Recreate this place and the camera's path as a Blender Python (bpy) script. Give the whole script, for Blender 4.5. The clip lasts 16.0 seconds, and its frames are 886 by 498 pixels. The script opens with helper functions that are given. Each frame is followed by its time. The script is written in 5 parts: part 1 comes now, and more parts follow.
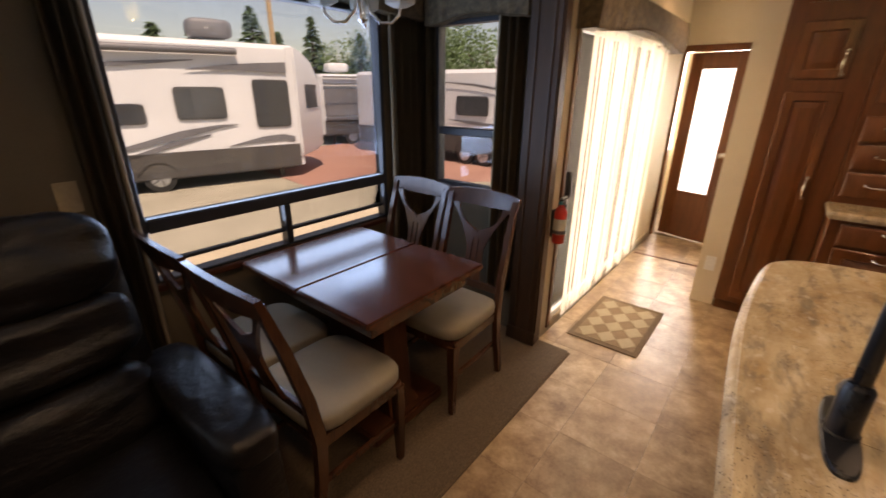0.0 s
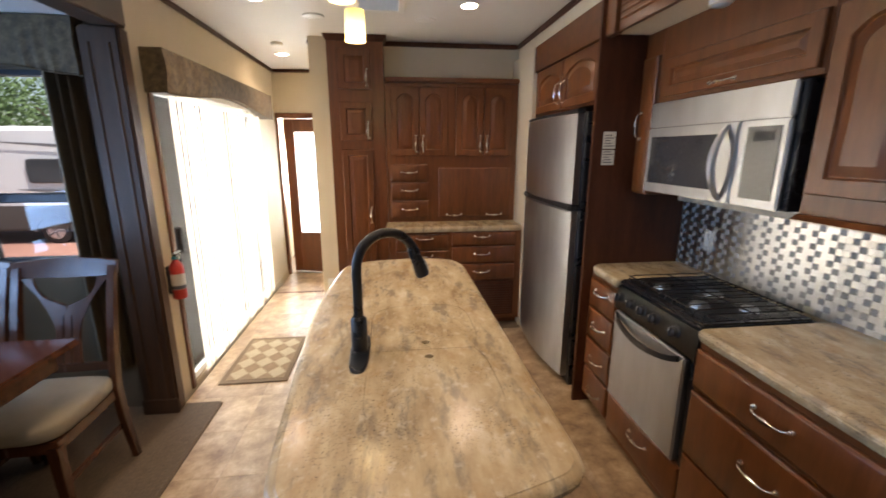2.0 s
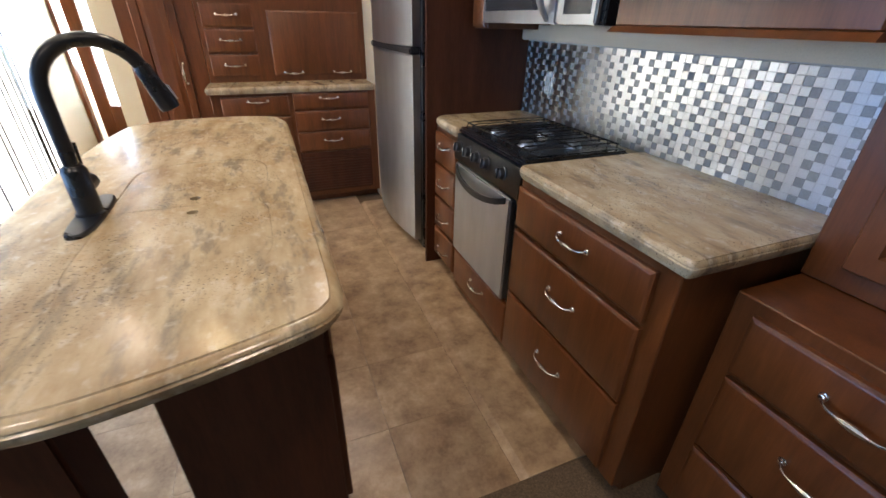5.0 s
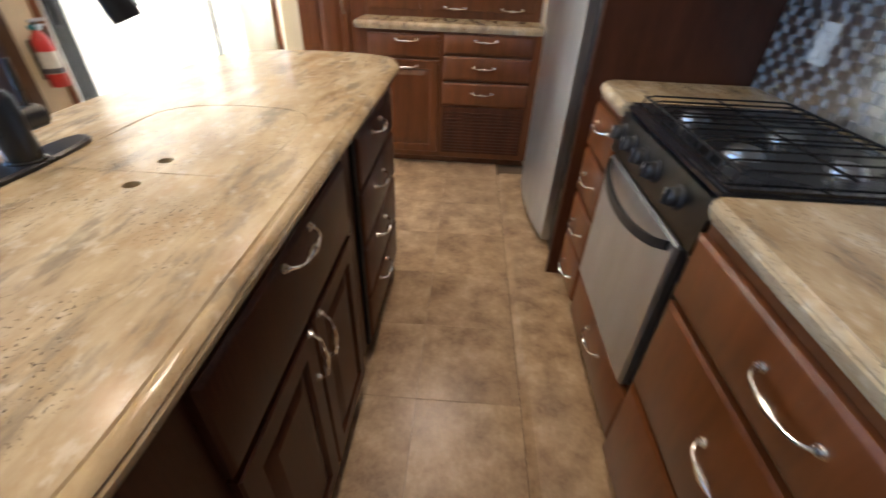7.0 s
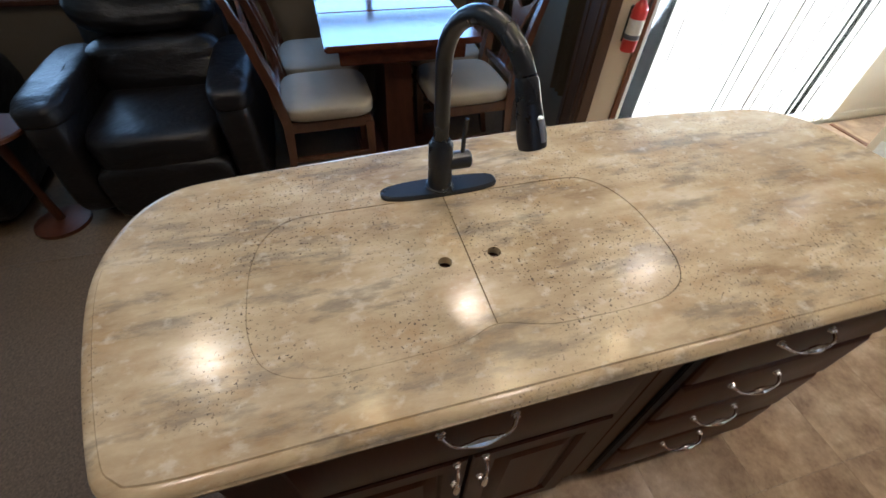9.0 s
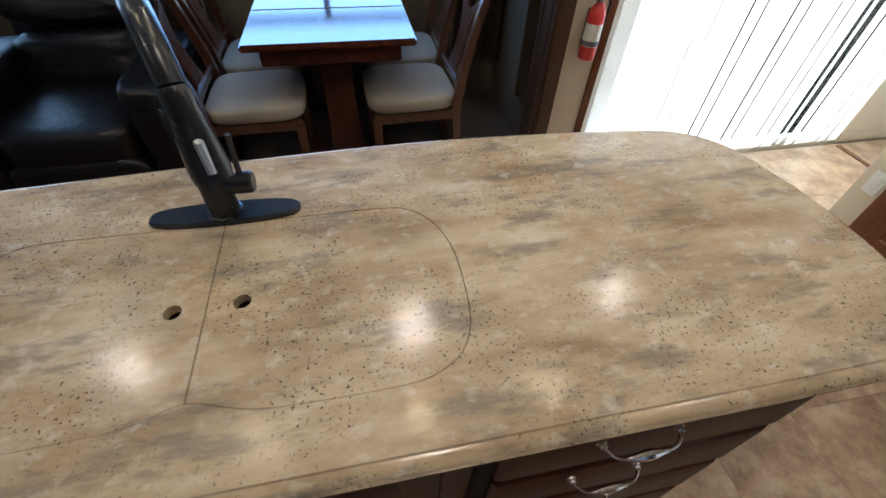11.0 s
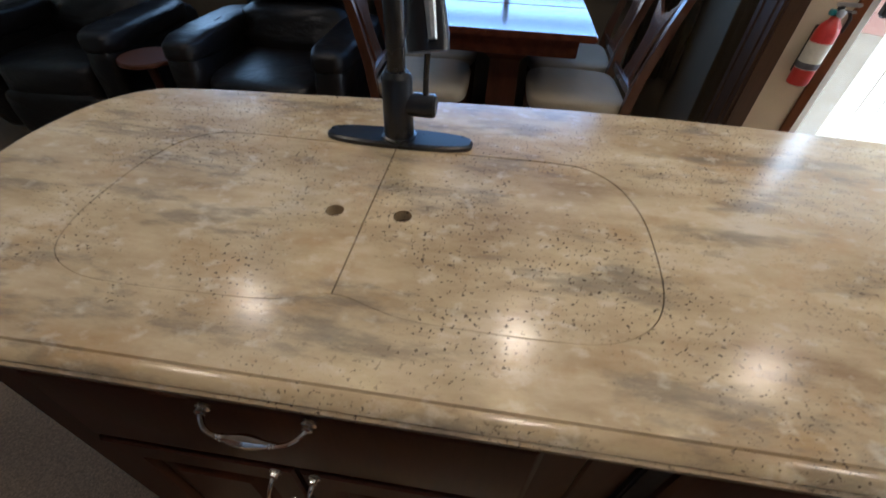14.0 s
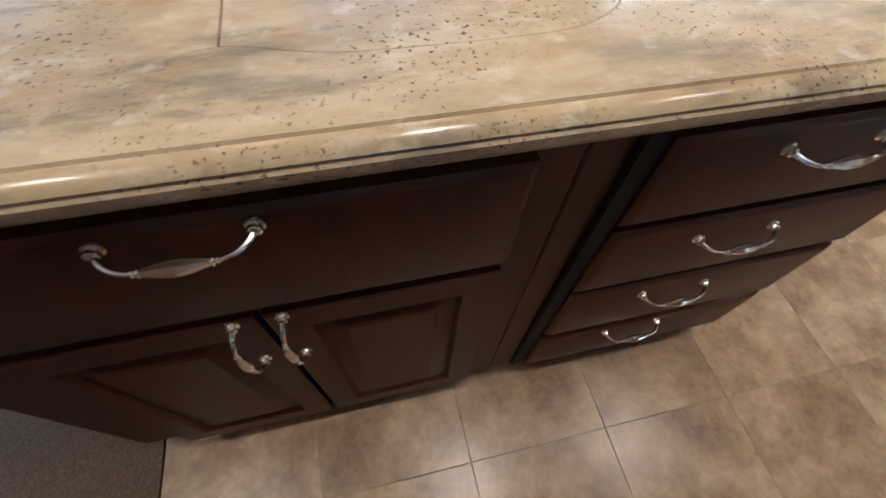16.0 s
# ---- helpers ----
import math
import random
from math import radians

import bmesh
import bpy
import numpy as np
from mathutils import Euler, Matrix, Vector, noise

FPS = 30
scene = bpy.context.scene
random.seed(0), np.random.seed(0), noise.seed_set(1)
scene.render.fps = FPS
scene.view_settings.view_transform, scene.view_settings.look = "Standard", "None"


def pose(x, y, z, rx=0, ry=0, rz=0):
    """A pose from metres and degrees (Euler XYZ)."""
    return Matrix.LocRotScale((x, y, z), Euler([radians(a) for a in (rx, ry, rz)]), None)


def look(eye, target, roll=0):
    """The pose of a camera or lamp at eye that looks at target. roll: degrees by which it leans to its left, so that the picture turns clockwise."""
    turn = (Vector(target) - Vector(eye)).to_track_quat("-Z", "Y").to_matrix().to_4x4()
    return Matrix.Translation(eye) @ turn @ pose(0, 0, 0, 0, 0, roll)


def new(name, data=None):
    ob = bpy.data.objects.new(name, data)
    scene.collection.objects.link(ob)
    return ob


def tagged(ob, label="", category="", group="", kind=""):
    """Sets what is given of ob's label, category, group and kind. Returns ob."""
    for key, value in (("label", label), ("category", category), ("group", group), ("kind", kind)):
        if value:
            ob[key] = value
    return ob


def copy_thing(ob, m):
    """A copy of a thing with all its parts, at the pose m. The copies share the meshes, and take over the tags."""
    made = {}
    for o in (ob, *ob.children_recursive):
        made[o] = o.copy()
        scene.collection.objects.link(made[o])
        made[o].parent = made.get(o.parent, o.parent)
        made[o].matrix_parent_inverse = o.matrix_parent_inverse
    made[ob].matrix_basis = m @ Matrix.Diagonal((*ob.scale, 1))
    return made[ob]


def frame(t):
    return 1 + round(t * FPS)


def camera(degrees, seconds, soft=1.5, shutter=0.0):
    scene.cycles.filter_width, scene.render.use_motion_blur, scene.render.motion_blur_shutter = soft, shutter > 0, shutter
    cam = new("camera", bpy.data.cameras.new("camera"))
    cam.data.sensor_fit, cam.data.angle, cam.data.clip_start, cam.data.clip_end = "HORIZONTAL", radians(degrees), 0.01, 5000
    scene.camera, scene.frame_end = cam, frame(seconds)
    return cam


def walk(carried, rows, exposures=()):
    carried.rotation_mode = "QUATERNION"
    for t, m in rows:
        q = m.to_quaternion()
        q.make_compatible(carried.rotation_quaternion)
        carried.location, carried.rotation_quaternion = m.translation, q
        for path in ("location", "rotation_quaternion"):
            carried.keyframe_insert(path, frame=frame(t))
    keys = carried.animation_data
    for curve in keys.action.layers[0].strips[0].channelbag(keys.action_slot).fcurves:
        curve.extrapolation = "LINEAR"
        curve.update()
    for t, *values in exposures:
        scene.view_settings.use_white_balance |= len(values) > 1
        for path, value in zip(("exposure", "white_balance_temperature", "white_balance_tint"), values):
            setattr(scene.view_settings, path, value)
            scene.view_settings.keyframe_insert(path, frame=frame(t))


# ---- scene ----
cam = camera(93.3, 16.0, soft=1.5, shutter=0.3)
PATH = [
    (0, (-0.424, -1.052, 1.548), (-1.594, 0.403, 0.83), 0.5),
    (0.5, (-0.425, -1.134, 1.55), (-1.234, 0.596, 0.954), 0.2),
    (1, (-0.35, -1.165, 1.534), (-0.77, 0.705, 0.961), -0.0),
    (1.5, (-0.197, -1.216, 1.52), (-0.298, 0.697, 0.947), -0.1),
    (2, (-0.095, -1.295, 1.539), (0.134, 0.637, 1.078), 0.0),
    (2.5, (-0.033, -1.349, 1.541), (0.486, 0.553, 1.204), 0.0),
    (3, (-0.019, -1.4, 1.531), (0.653, 0.456, 1.209), 0.0),
    (3.5, (0.006, -1.404, 1.515), (0.733, 0.415, 1.11), -0.0),
    (4, (0.034, -1.382, 1.46), (0.756, 0.38, 0.85), 0.1),
    (4.2, (0.055, -1.365, 1.433), (0.762, 0.369, 0.73), 0.2),
    (6.3, (0.556, -0.857, 1.257), (1.14, 0.71, 0.16), 0.9),
    (6.5, (0.58, -0.813, 1.255), (1.054, 0.795, 0.163), 1.2),
    (7, (0.545, -0.695, 1.235), (0.484, 0.946, 0.093), 2.5),
    (7.5, (0.477, -0.562, 1.289), (-0.197, 0.807, -0.005), 4.1),
    (8, (0.473, -0.443, 1.362), (-0.579, 0.461, -0.079), 4.1),
    (8.5, (0.493, -0.33, 1.472), (-0.746, 0.297, 0.033), 3.1),
    (9, (0.502, -0.264, 1.497), (-0.811, 0.154, 0.047), 2.9),
    (9.5, (0.456, -0.147, 1.487), (-0.889, 0.14, 0.035), 2.7),
    (10, (0.423, -0.002, 1.478), (-0.917, 0.282, 0.021), 2.4),
    (10.2, (0.423, 0.056, 1.47), (-0.911, 0.364, 0.011), 2.2),
    (12.3, (0.477, 0.283, 1.431), (-1.013, 0.485, 0.112), 1.9),
    (12.5, (0.47, 0.261, 1.44), (-1.062, 0.406, 0.164), 2.0),
    (13, (0.461, 0.193, 1.427), (-1.097, 0.125, 0.174), 2.0),
    (13.5, (0.462, 0.146, 1.381), (-1.054, -0.06, 0.092), 1.7),
    (14, (0.459, 0.115, 1.29), (-0.986, -0.058, -0.082), 2.1),
    (14.5, (0.496, 0.064, 1.199), (-0.816, -0.012, -0.309), 2.8),
    (15, (0.522, 0.031, 1.148), (-0.636, 0.045, -0.482), 3.9),
    (15.5, (0.537, 0.041, 1.134), (-0.535, 0.157, -0.551), 4.1),
    (16, (0.513, 0.048, 1.121), (-0.505, 0.352, -0.573), 4.2),
]
EXPOSURES = [
    (0.0, 1.27, 9900, 30),
    (0.5, 1.55, 10200, 31),
    (1.0, 1.65, 9900, 29),
    (1.5, 1.81, 8200, 24),
    (2.0, 1.90, 7500, 20),
    (2.5, 2.03, 6700, 17),
    (3.5, 2.06, 6450, 15),
    (4.2, 2.06, 6250, 15),
    (6.5, 2.42, 6750, 15),
    (8.0, 1.95, 5900, 13),
    (9.0, 1.88, 5850, 12),
    (10.2, 1.68, 5750, 12),
    (12.5, 1.50, 5750, 10),
    (13.0, 1.55, 5850, 10),
    (14.0, 1.48, 5850, 12),
    (15.0, 2.06, 5800, 13),
    (16.0, 2.28, 5750, 13),
]
walk(cam, [(t, look(eye, target, roll)) for t, eye, target, roll in PATH], EXPOSURES)

# ---- light ----
world = bpy.data.worlds.new("sky")
scene.world = world
world.use_nodes = True
wn = world.node_tree.nodes
sky = wn.new("ShaderNodeTexSky")
sky.sky_type, sky.sun_disc = "NISHITA", False
sky.sun_elevation, sky.sun_rotation = radians(61), radians(117)
world.node_tree.links.new(sky.outputs[0], wn["Background"].inputs[0])
wn["Background"].inputs[1].default_value = 0.06
sun = new("sun", bpy.data.lights.new("sun", "SUN"))
sun.data.energy, sun.data.angle, sun.data.color = 2.7, radians(0.5), (1.0, 0.95, 0.88)
sun.matrix_world = look((0, 0, 24.2), (-12.0, 6.0, 0))


PUCK_W, PENDANT_W = 1.0, 0.6


def area_lamp(name, eye, target, sx, sy, watts, color):
    ob = new(name, bpy.data.lights.new(name, "AREA"))
    ob.data.shape, ob.data.size, ob.data.size_y = "RECTANGLE", sx, sy
    ob.data.energy, ob.data.color = watts, color
    ob.matrix_world = look(eye, target)
    return ob


# area lamps standing in for daylight outside the patio blinds and in the dinette and recliner windows
area_lamp("dinette_window_daylight", (-2.46, 0.13, 1.40), (0.0, 0.13, 1.50), 1.38, 1.05, 11, (0.27, 0.54, 1.0))
area_lamp("recliner_window_daylight", (-2.46, -2.12, 1.34), (0.0, -2.12, 1.44), 1.2, 1.0, 7, (0.42, 0.68, 1.0))
area_lamp("patio_daylight", (-1.80, 2.42, 1.0), (-1.0, 2.42, 1.0), 1.85, 2.1, 52, (0.80, 0.90, 1.0))
# added lamp that brightens the frosted end door from behind; no window there
area_lamp("bath_window_daylight", (-1.2, 5.25, 1.4), (-1.2, 4.0, 1.2), 0.9, 1.2, 48, (0.76, 0.90, 1.0))


# ---- materials ----
def material(name):
    m = bpy.data.materials.new(name)
    m.use_nodes = True
    nt = m.node_tree
    return m, nt, nt.nodes["Principled BSDF"]


def ramp(nt, fac, stops):
    r = nt.nodes.new("ShaderNodeValToRGB")
    while len(r.color_ramp.elements) < len(stops):
        r.color_ramp.elements.new(0.5)
    for e, (p, c) in zip(r.color_ramp.elements, stops):
        e.position, e.color = p, (*c, 1)
    nt.links.new(fac, r.inputs[0])
    return r.outputs[0]


def noise_tex(nt, scale, detail=4.0, stretch=(1, 1, 1), rough=0.55):
    co = nt.nodes.new("ShaderNodeTexCoord")
    mp = nt.nodes.new("ShaderNodeMapping")
    mp.inputs["Scale"].default_value = stretch
    n = nt.nodes.new("ShaderNodeTexNoise")
    n.inputs["Scale"].default_value, n.inputs["Detail"].default_value, n.inputs["Roughness"].default_value = scale, detail, rough
    nt.links.new(co.outputs["Object"], mp.inputs[0])
    nt.links.new(mp.outputs[0], n.inputs["Vector"])
    return n.outputs["Fac"]


def mix_colors(nt, fac, a, b, mode="MIX"):
    m = nt.nodes.new("ShaderNodeMix")
    m.data_type, m.blend_type = "RGBA", mode
    for sock, v in ((m.inputs[0], fac), (m.inputs[6], a), (m.inputs[7], b)):
        if isinstance(v, (int, float)):
            sock.default_value = v
        elif isinstance(v, tuple):
            sock.default_value = (*v, 1)
        else:
            nt.links.new(v, sock)
    return m.outputs[2]


def add_bump(nt, bsdf, height, strength, distance=0.002):
    b = nt.nodes.new("ShaderNodeBump")
    b.inputs["Strength"].default_value, b.inputs["Distance"].default_value = strength, distance
    nt.links.new(height, b.inputs["Height"])
    nt.links.new(b.outputs[0], bsdf.inputs["Normal"])


def surface(name, c1, c2, scale=6.0, rough=0.5, metal=0.0, stretch=(1, 1, 1), bump=0.15, fine=80.0, coat=0.0, vary=0.0):
    m, nt, b = material(name)
    large = noise_tex(nt, scale, 5.0, stretch)
    grain = noise_tex(nt, fine, 3.0, stretch)
    col = ramp(nt, large, [(0.3, c1), (0.7, c2)])
    col = mix_colors(nt, 0.25, col, ramp(nt, grain, [(0.3, tuple(0.7 * c for c in c1)), (0.7, tuple(min(1, 1.15 * c) for c in c2))]))
    if vary:
        info = nt.nodes.new("ShaderNodeObjectInfo")
        k = 1 - vary
        col = mix_colors(nt, 1.0, col, ramp(nt, info.outputs["Random"], [(0.0, (k, k, k)), (1.0, (1, 1, 1))]), "MULTIPLY")
    nt.links.new(col, b.inputs["Base Color"])
    rr = nt.nodes.new("ShaderNodeMapRange")
    rr.inputs[3].default_value, rr.inputs[4].default_value = rough * 0.85, min(1, rough * 1.15)
    nt.links.new(large, rr.inputs[0])
    nt.links.new(rr.outputs[0], b.inputs["Roughness"])
    b.inputs["Metallic"].default_value = metal
    b.inputs["Coat Weight"].default_value = coat
    b.inputs["Coat Roughness"].default_value = 0.15
    if bump:
        add_bump(nt, b, grain, bump)
    return m


WOOD = surface("cherry_wood", (0.092, 0.0275, 0.0078), (0.180, 0.0580, 0.0175), 3.0, 0.32, stretch=(7, 7, 0.7), bump=0.06, fine=25, coat=0.12)
WOOD_H = surface("cherry_wood_level", (0.092, 0.0275, 0.0078), (0.180, 0.0580, 0.0175), 3.0, 0.32, stretch=(0.7, 7, 7), bump=0.06, fine=25, coat=0.12)
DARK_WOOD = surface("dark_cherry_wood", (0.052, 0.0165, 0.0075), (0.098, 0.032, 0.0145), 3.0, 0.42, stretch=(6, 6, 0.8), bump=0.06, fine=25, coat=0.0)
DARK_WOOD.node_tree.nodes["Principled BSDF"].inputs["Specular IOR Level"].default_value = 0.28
SLIDE_WOOD = surface("umber_slide_wood", (0.042, 0.0205, 0.0105), (0.078, 0.039, 0.0195), 3.0, 0.42, stretch=(6, 6, 0.8), bump=0.06, fine=25)
TABLE_WOOD = surface("table_wood", (0.050, 0.014, 0.007), (0.105, 0.030, 0.014), 2.5, 0.17, stretch=(1, 9, 9), bump=0.03, fine=20, coat=0.35)
WALL = surface("cream_wallpaper", (0.60, 0.51, 0.37), (0.66, 0.57, 0.43), 3.0, 0.7, bump=0.25, fine=260)
CEILING = surface("white_ceiling_panel", (0.72, 0.70, 0.66), (0.78, 0.76, 0.72), 1.5, 0.75, bump=0.2, fine=300)
CARPET = surface("brown_carpet", (0.062, 0.040, 0.023), (0.165, 0.112, 0.068), 130.0, 0.95, bump=1.0, fine=260)
GROUT = surface("brown_joint", (0.10, 0.066, 0.038), (0.15, 0.10, 0.06), 8.0, 0.8)
STEEL = surface("brushed_steel", (0.47, 0.495, 0.53), (0.56, 0.585, 0.62), 2.0, 0.36, metal=1.0, stretch=(1, 1, 0.3), bump=0, fine=12)
CHROME = surface("satin_nickel", (0.78, 0.76, 0.72), (0.86, 0.84, 0.80), 20.0, 0.20, metal=1.0, bump=0)
BLACK_METAL = surface("black_metal", (0.008, 0.009, 0.011), (0.014, 0.015, 0.018), 10.0, 0.28, bump=0.03)
DARK_STEEL = surface("dark_steel", (0.055, 0.058, 0.062), (0.085, 0.09, 0.095), 6.0, 0.30, metal=1.0, bump=0.02)
BLACK_IRON = surface("black_cast_iron", (0.006, 0.006, 0.006), (0.012, 0.012, 0.012), 40.0, 0.6, bump=0.3)
BLACK_GLASS = surface("black_glass", (0.012, 0.013, 0.015), (0.018, 0.019, 0.022), 2.0, 0.06, bump=0)
# black glass with reflected room light put into its lighter base colour
LIGHTENED_GLASS = surface("lightened_glass", (0.03, 0.033, 0.036), (0.05, 0.053, 0.057), 3.0, 0.14, bump=0, coat=0.6)
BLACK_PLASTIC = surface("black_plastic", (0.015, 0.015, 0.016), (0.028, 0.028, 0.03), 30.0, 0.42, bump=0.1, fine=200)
WHITE_PLASTIC = surface("white_plastic", (0.72, 0.71, 0.67), (0.78, 0.77, 0.74), 10.0, 0.4, bump=0.02)
UPHOLSTERY = surface("beige_upholstery", (0.235, 0.195, 0.14), (0.30, 0.255, 0.19), 6.0, 0.9, bump=0.6, fine=350)
CURTAIN_TRIM = surface("tan_curtain_trim", (0.30, 0.24, 0.16), (0.36, 0.29, 0.2), 5.0, 0.85, bump=0.5, fine=200)
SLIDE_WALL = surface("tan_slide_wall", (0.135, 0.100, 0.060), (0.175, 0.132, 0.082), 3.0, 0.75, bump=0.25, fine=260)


def leather():
    m, nt, b = material("dark_leather")
    mottled = noise_tex(nt, 5.0, 5.0)
    wrinkle = noise_tex(nt, 11.0, 6.0, (1, 1, 2.2), 0.6)
    nt.links.new(ramp(nt, mottled, [(0.3, (0.0048, 0.0039, 0.0038)), (0.7, (0.0105, 0.0084, 0.0079))]), b.inputs["Base Color"])
    b.inputs["Roughness"].default_value = 0.36
    b.inputs["Specular IOR Level"].default_value = 0.34
    add_bump(nt, b, wrinkle, 0.45, 0.018)
    return m


LEATHER = leather()
RED_PAINT = surface("red_paint", (0.50, 0.03, 0.025), (0.62, 0.05, 0.04), 6.0, 0.35, bump=0.02)
BEIGE_PLASTIC = surface("beige_plastic", (0.40, 0.31, 0.20), (0.46, 0.36, 0.24), 10.0, 0.45, bump=0.02)
TEAL = surface("teal_plastic", (0.02, 0.22, 0.26), (0.03, 0.28, 0.32), 8.0, 0.4, bump=0)
PAPER = surface("white_paper", (0.66, 0.64, 0.56), (0.72, 0.70, 0.62), 6.0, 0.8, bump=0.02)
INK = surface("printed_ink", (0.08, 0.08, 0.09), (0.14, 0.14, 0.15), 6.0, 0.8, bump=0)
BLUE_VENT = surface("blue_white_vent", (0.50, 0.58, 0.66), (0.56, 0.64, 0.72), 4.0, 0.5, bump=0.02)
ALU = surface("dark_window_frame", (0.02, 0.022, 0.026), (0.035, 0.038, 0.044), 8.0, 0.4, bump=0.02)


# brushed steel spreads its reflections sideways; old lacquer and iron shine less
steel_b = STEEL.node_tree.nodes["Principled BSDF"]
steel_t = STEEL.node_tree.nodes.new("ShaderNodeCombineXYZ")
steel_t.inputs[2].default_value = 1.0
STEEL.node_tree.links.new(steel_t.outputs[0], steel_b.inputs["Tangent"])
steel_b.inputs["Anisotropic"].default_value = 0.35
for dull in (DARK_WOOD, BLACK_IRON):
    dull.node_tree.nodes["Principled BSDF"].inputs["Specular IOR Level"].default_value = 0.28


def countertop(name):
    m, nt, b = material(name)
    cloud = noise_tex(nt, 5.5, 8.0, (1.9, 0.6, 1), 0.66)
    blot = noise_tex(nt, 8.0, 9.0, (2.1, 0.6, 1), 0.68)
    rust = noise_tex(nt, 9.0, 6.0, (1.2, 0.9, 2), 0.65)
    pale = noise_tex(nt, 34.0, 5.0, (1.2, 0.8, 1), 0.6)
    fleck = noise_tex(nt, 190.0, 2.5, (1, 0.9, 1), 0.55)
    patch = noise_tex(nt, 5.0, 4.0, (1, 0.8, 3), 0.6)
    base = ramp(nt, cloud, [(0.31, (0.28, 0.188, 0.105)), (0.44, (0.425, 0.32, 0.193)), (0.56, (0.525, 0.415, 0.265)), (0.70, (0.62, 0.53, 0.385))])
    base = mix_colors(nt, ramp(nt, rust, [(0.53, (0, 0, 0)), (0.66, (0.42, 0.42, 0.42))]), base, (0.38, 0.225, 0.095))
    base = mix_colors(nt, ramp(nt, blot, [(0.525, (0, 0, 0)), (0.60, (0.46, 0.46, 0.46)), (0.72, (0.80, 0.80, 0.80))]), base, (0.155, 0.136, 0.112))
    base = mix_colors(nt, ramp(nt, pale, [(0.56, (0, 0, 0)), (0.68, (0.45, 0.45, 0.45))]), base, (0.66, 0.58, 0.46))
    dots = ramp(nt, fleck, [(0.612, (0, 0, 0)), (0.652, (0.95, 0.95, 0.95))])
    where = ramp(nt, patch, [(0.43, (0, 0, 0)), (0.53, (0.95, 0.95, 0.95))])
    dots = mix_colors(nt, 1.0, dots, where, "MULTIPLY")
    base = mix_colors(nt, dots, base, (0.09, 0.068, 0.048))
    nt.links.new(base, b.inputs["Base Color"])
    b.inputs["Roughness"].default_value = 0.19
    b.inputs["Specular IOR Level"].default_value = 0.38
    add_bump(nt, b, fleck, 0.03)
    return m


COUNTER = countertop("stone_laminate")


MORTAR = surface("grey_mortar", (0.40, 0.40, 0.38), (0.46, 0.46, 0.44), 20.0, 0.8)
TILE_METAL = surface("brushed_metal_tile", (0.70, 0.71, 0.72), (0.82, 0.83, 0.84), 3.0, 0.34, metal=1.0, bump=0.05, fine=300, vary=0.14)
TILE_GREY = surface("grey_stone_tile", (0.33, 0.335, 0.34), (0.41, 0.415, 0.42), 12.0, 0.36, bump=0.05, fine=200, vary=0.15)


tile_b = TILE_METAL.node_tree.nodes["Principled BSDF"]
tile_t = TILE_METAL.node_tree.nodes.new("ShaderNodeCombineXYZ")
tile_t.inputs[2].default_value = 1.0
TILE_METAL.node_tree.links.new(tile_t.outputs[0], tile_b.inputs["Tangent"])
tile_b.inputs["Anisotropic"].default_value = 0.7


def shifted_noise(nt, info, scale, detail, rough):
    co = nt.nodes.new("ShaderNodeTexCoord")
    k = nt.nodes.new("ShaderNodeMath")
    k.operation = "MULTIPLY"
    k.inputs[1].default_value = 37.0
    nt.links.new(info.outputs["Random"], k.inputs[0])
    n = nt.nodes.new("ShaderNodeTexNoise")
    n.noise_dimensions = "4D"
    n.inputs["Scale"].default_value, n.inputs["Detail"].default_value, n.inputs["Roughness"].default_value = scale, detail, rough
    nt.links.new(co.outputs["Object"], n.inputs["Vector"])
    nt.links.new(k.outputs[0], n.inputs["W"])
    return n.outputs["Fac"]


def floor_tile():
    m, nt, b = material("vinyl_stone_tile")
    info = nt.nodes.new("ShaderNodeObjectInfo")
    a = shifted_noise(nt, info, 8.0, 8.0, 0.68)
    f = noise_tex(nt, 60.0, 3.0)
    col = ramp(nt, a, [(0.32, (0.18, 0.10, 0.054)), (0.44, (0.34, 0.225, 0.13)), (0.55, (0.49, 0.35, 0.21)), (0.68, (0.66, 0.51, 0.35))])
    col = mix_colors(nt, 0.15, col, ramp(nt, f, [(0.35, (0.22, 0.13, 0.07)), (0.65, (0.58, 0.43, 0.28))]))
    col = mix_colors(nt, 1.0, col, ramp(nt, info.outputs["Random"], [(0, (0.76, 0.72, 0.70)), (1, (1.0, 1.0, 1.0))]), "MULTIPLY")
    nt.links.new(col, b.inputs["Base Color"])
    b.inputs["Roughness"].default_value = 0.30
    b.inputs["Specular IOR Level"].default_value = 0.7
    add_bump(nt, b, a, 0.05, 0.002)
    return m


TILE = floor_tile()


def clear_pane(name, tint, gloss=0.06):
    m, nt, b = material(name)
    nt.nodes.remove(b)
    tr = nt.nodes.new("ShaderNodeBsdfTransparent")
    tr.inputs[0].default_value = (*tint, 1)
    gl = nt.nodes.new("ShaderNodeBsdfGlossy")
    gl.inputs["Roughness"].default_value = 0.02
    fr = nt.nodes.new("ShaderNodeFresnel")
    fr.inputs[0].default_value = 1.45
    mx = nt.nodes.new("ShaderNodeMixShader")
    nt.links.new(fr.outputs[0], mx.inputs[0])
    nt.links.new(tr.outputs[0], mx.inputs[1])
    nt.links.new(gl.outputs[0], mx.inputs[2])
    nt.links.new(mx.outputs[0], nt.nodes["Material Output"].inputs[0])
    return m


TINTED = clear_pane("tinted_glass", (0.86, 0.90, 0.93))
CLEAR = clear_pane("clear_glass", (0.9, 0.92, 0.92))


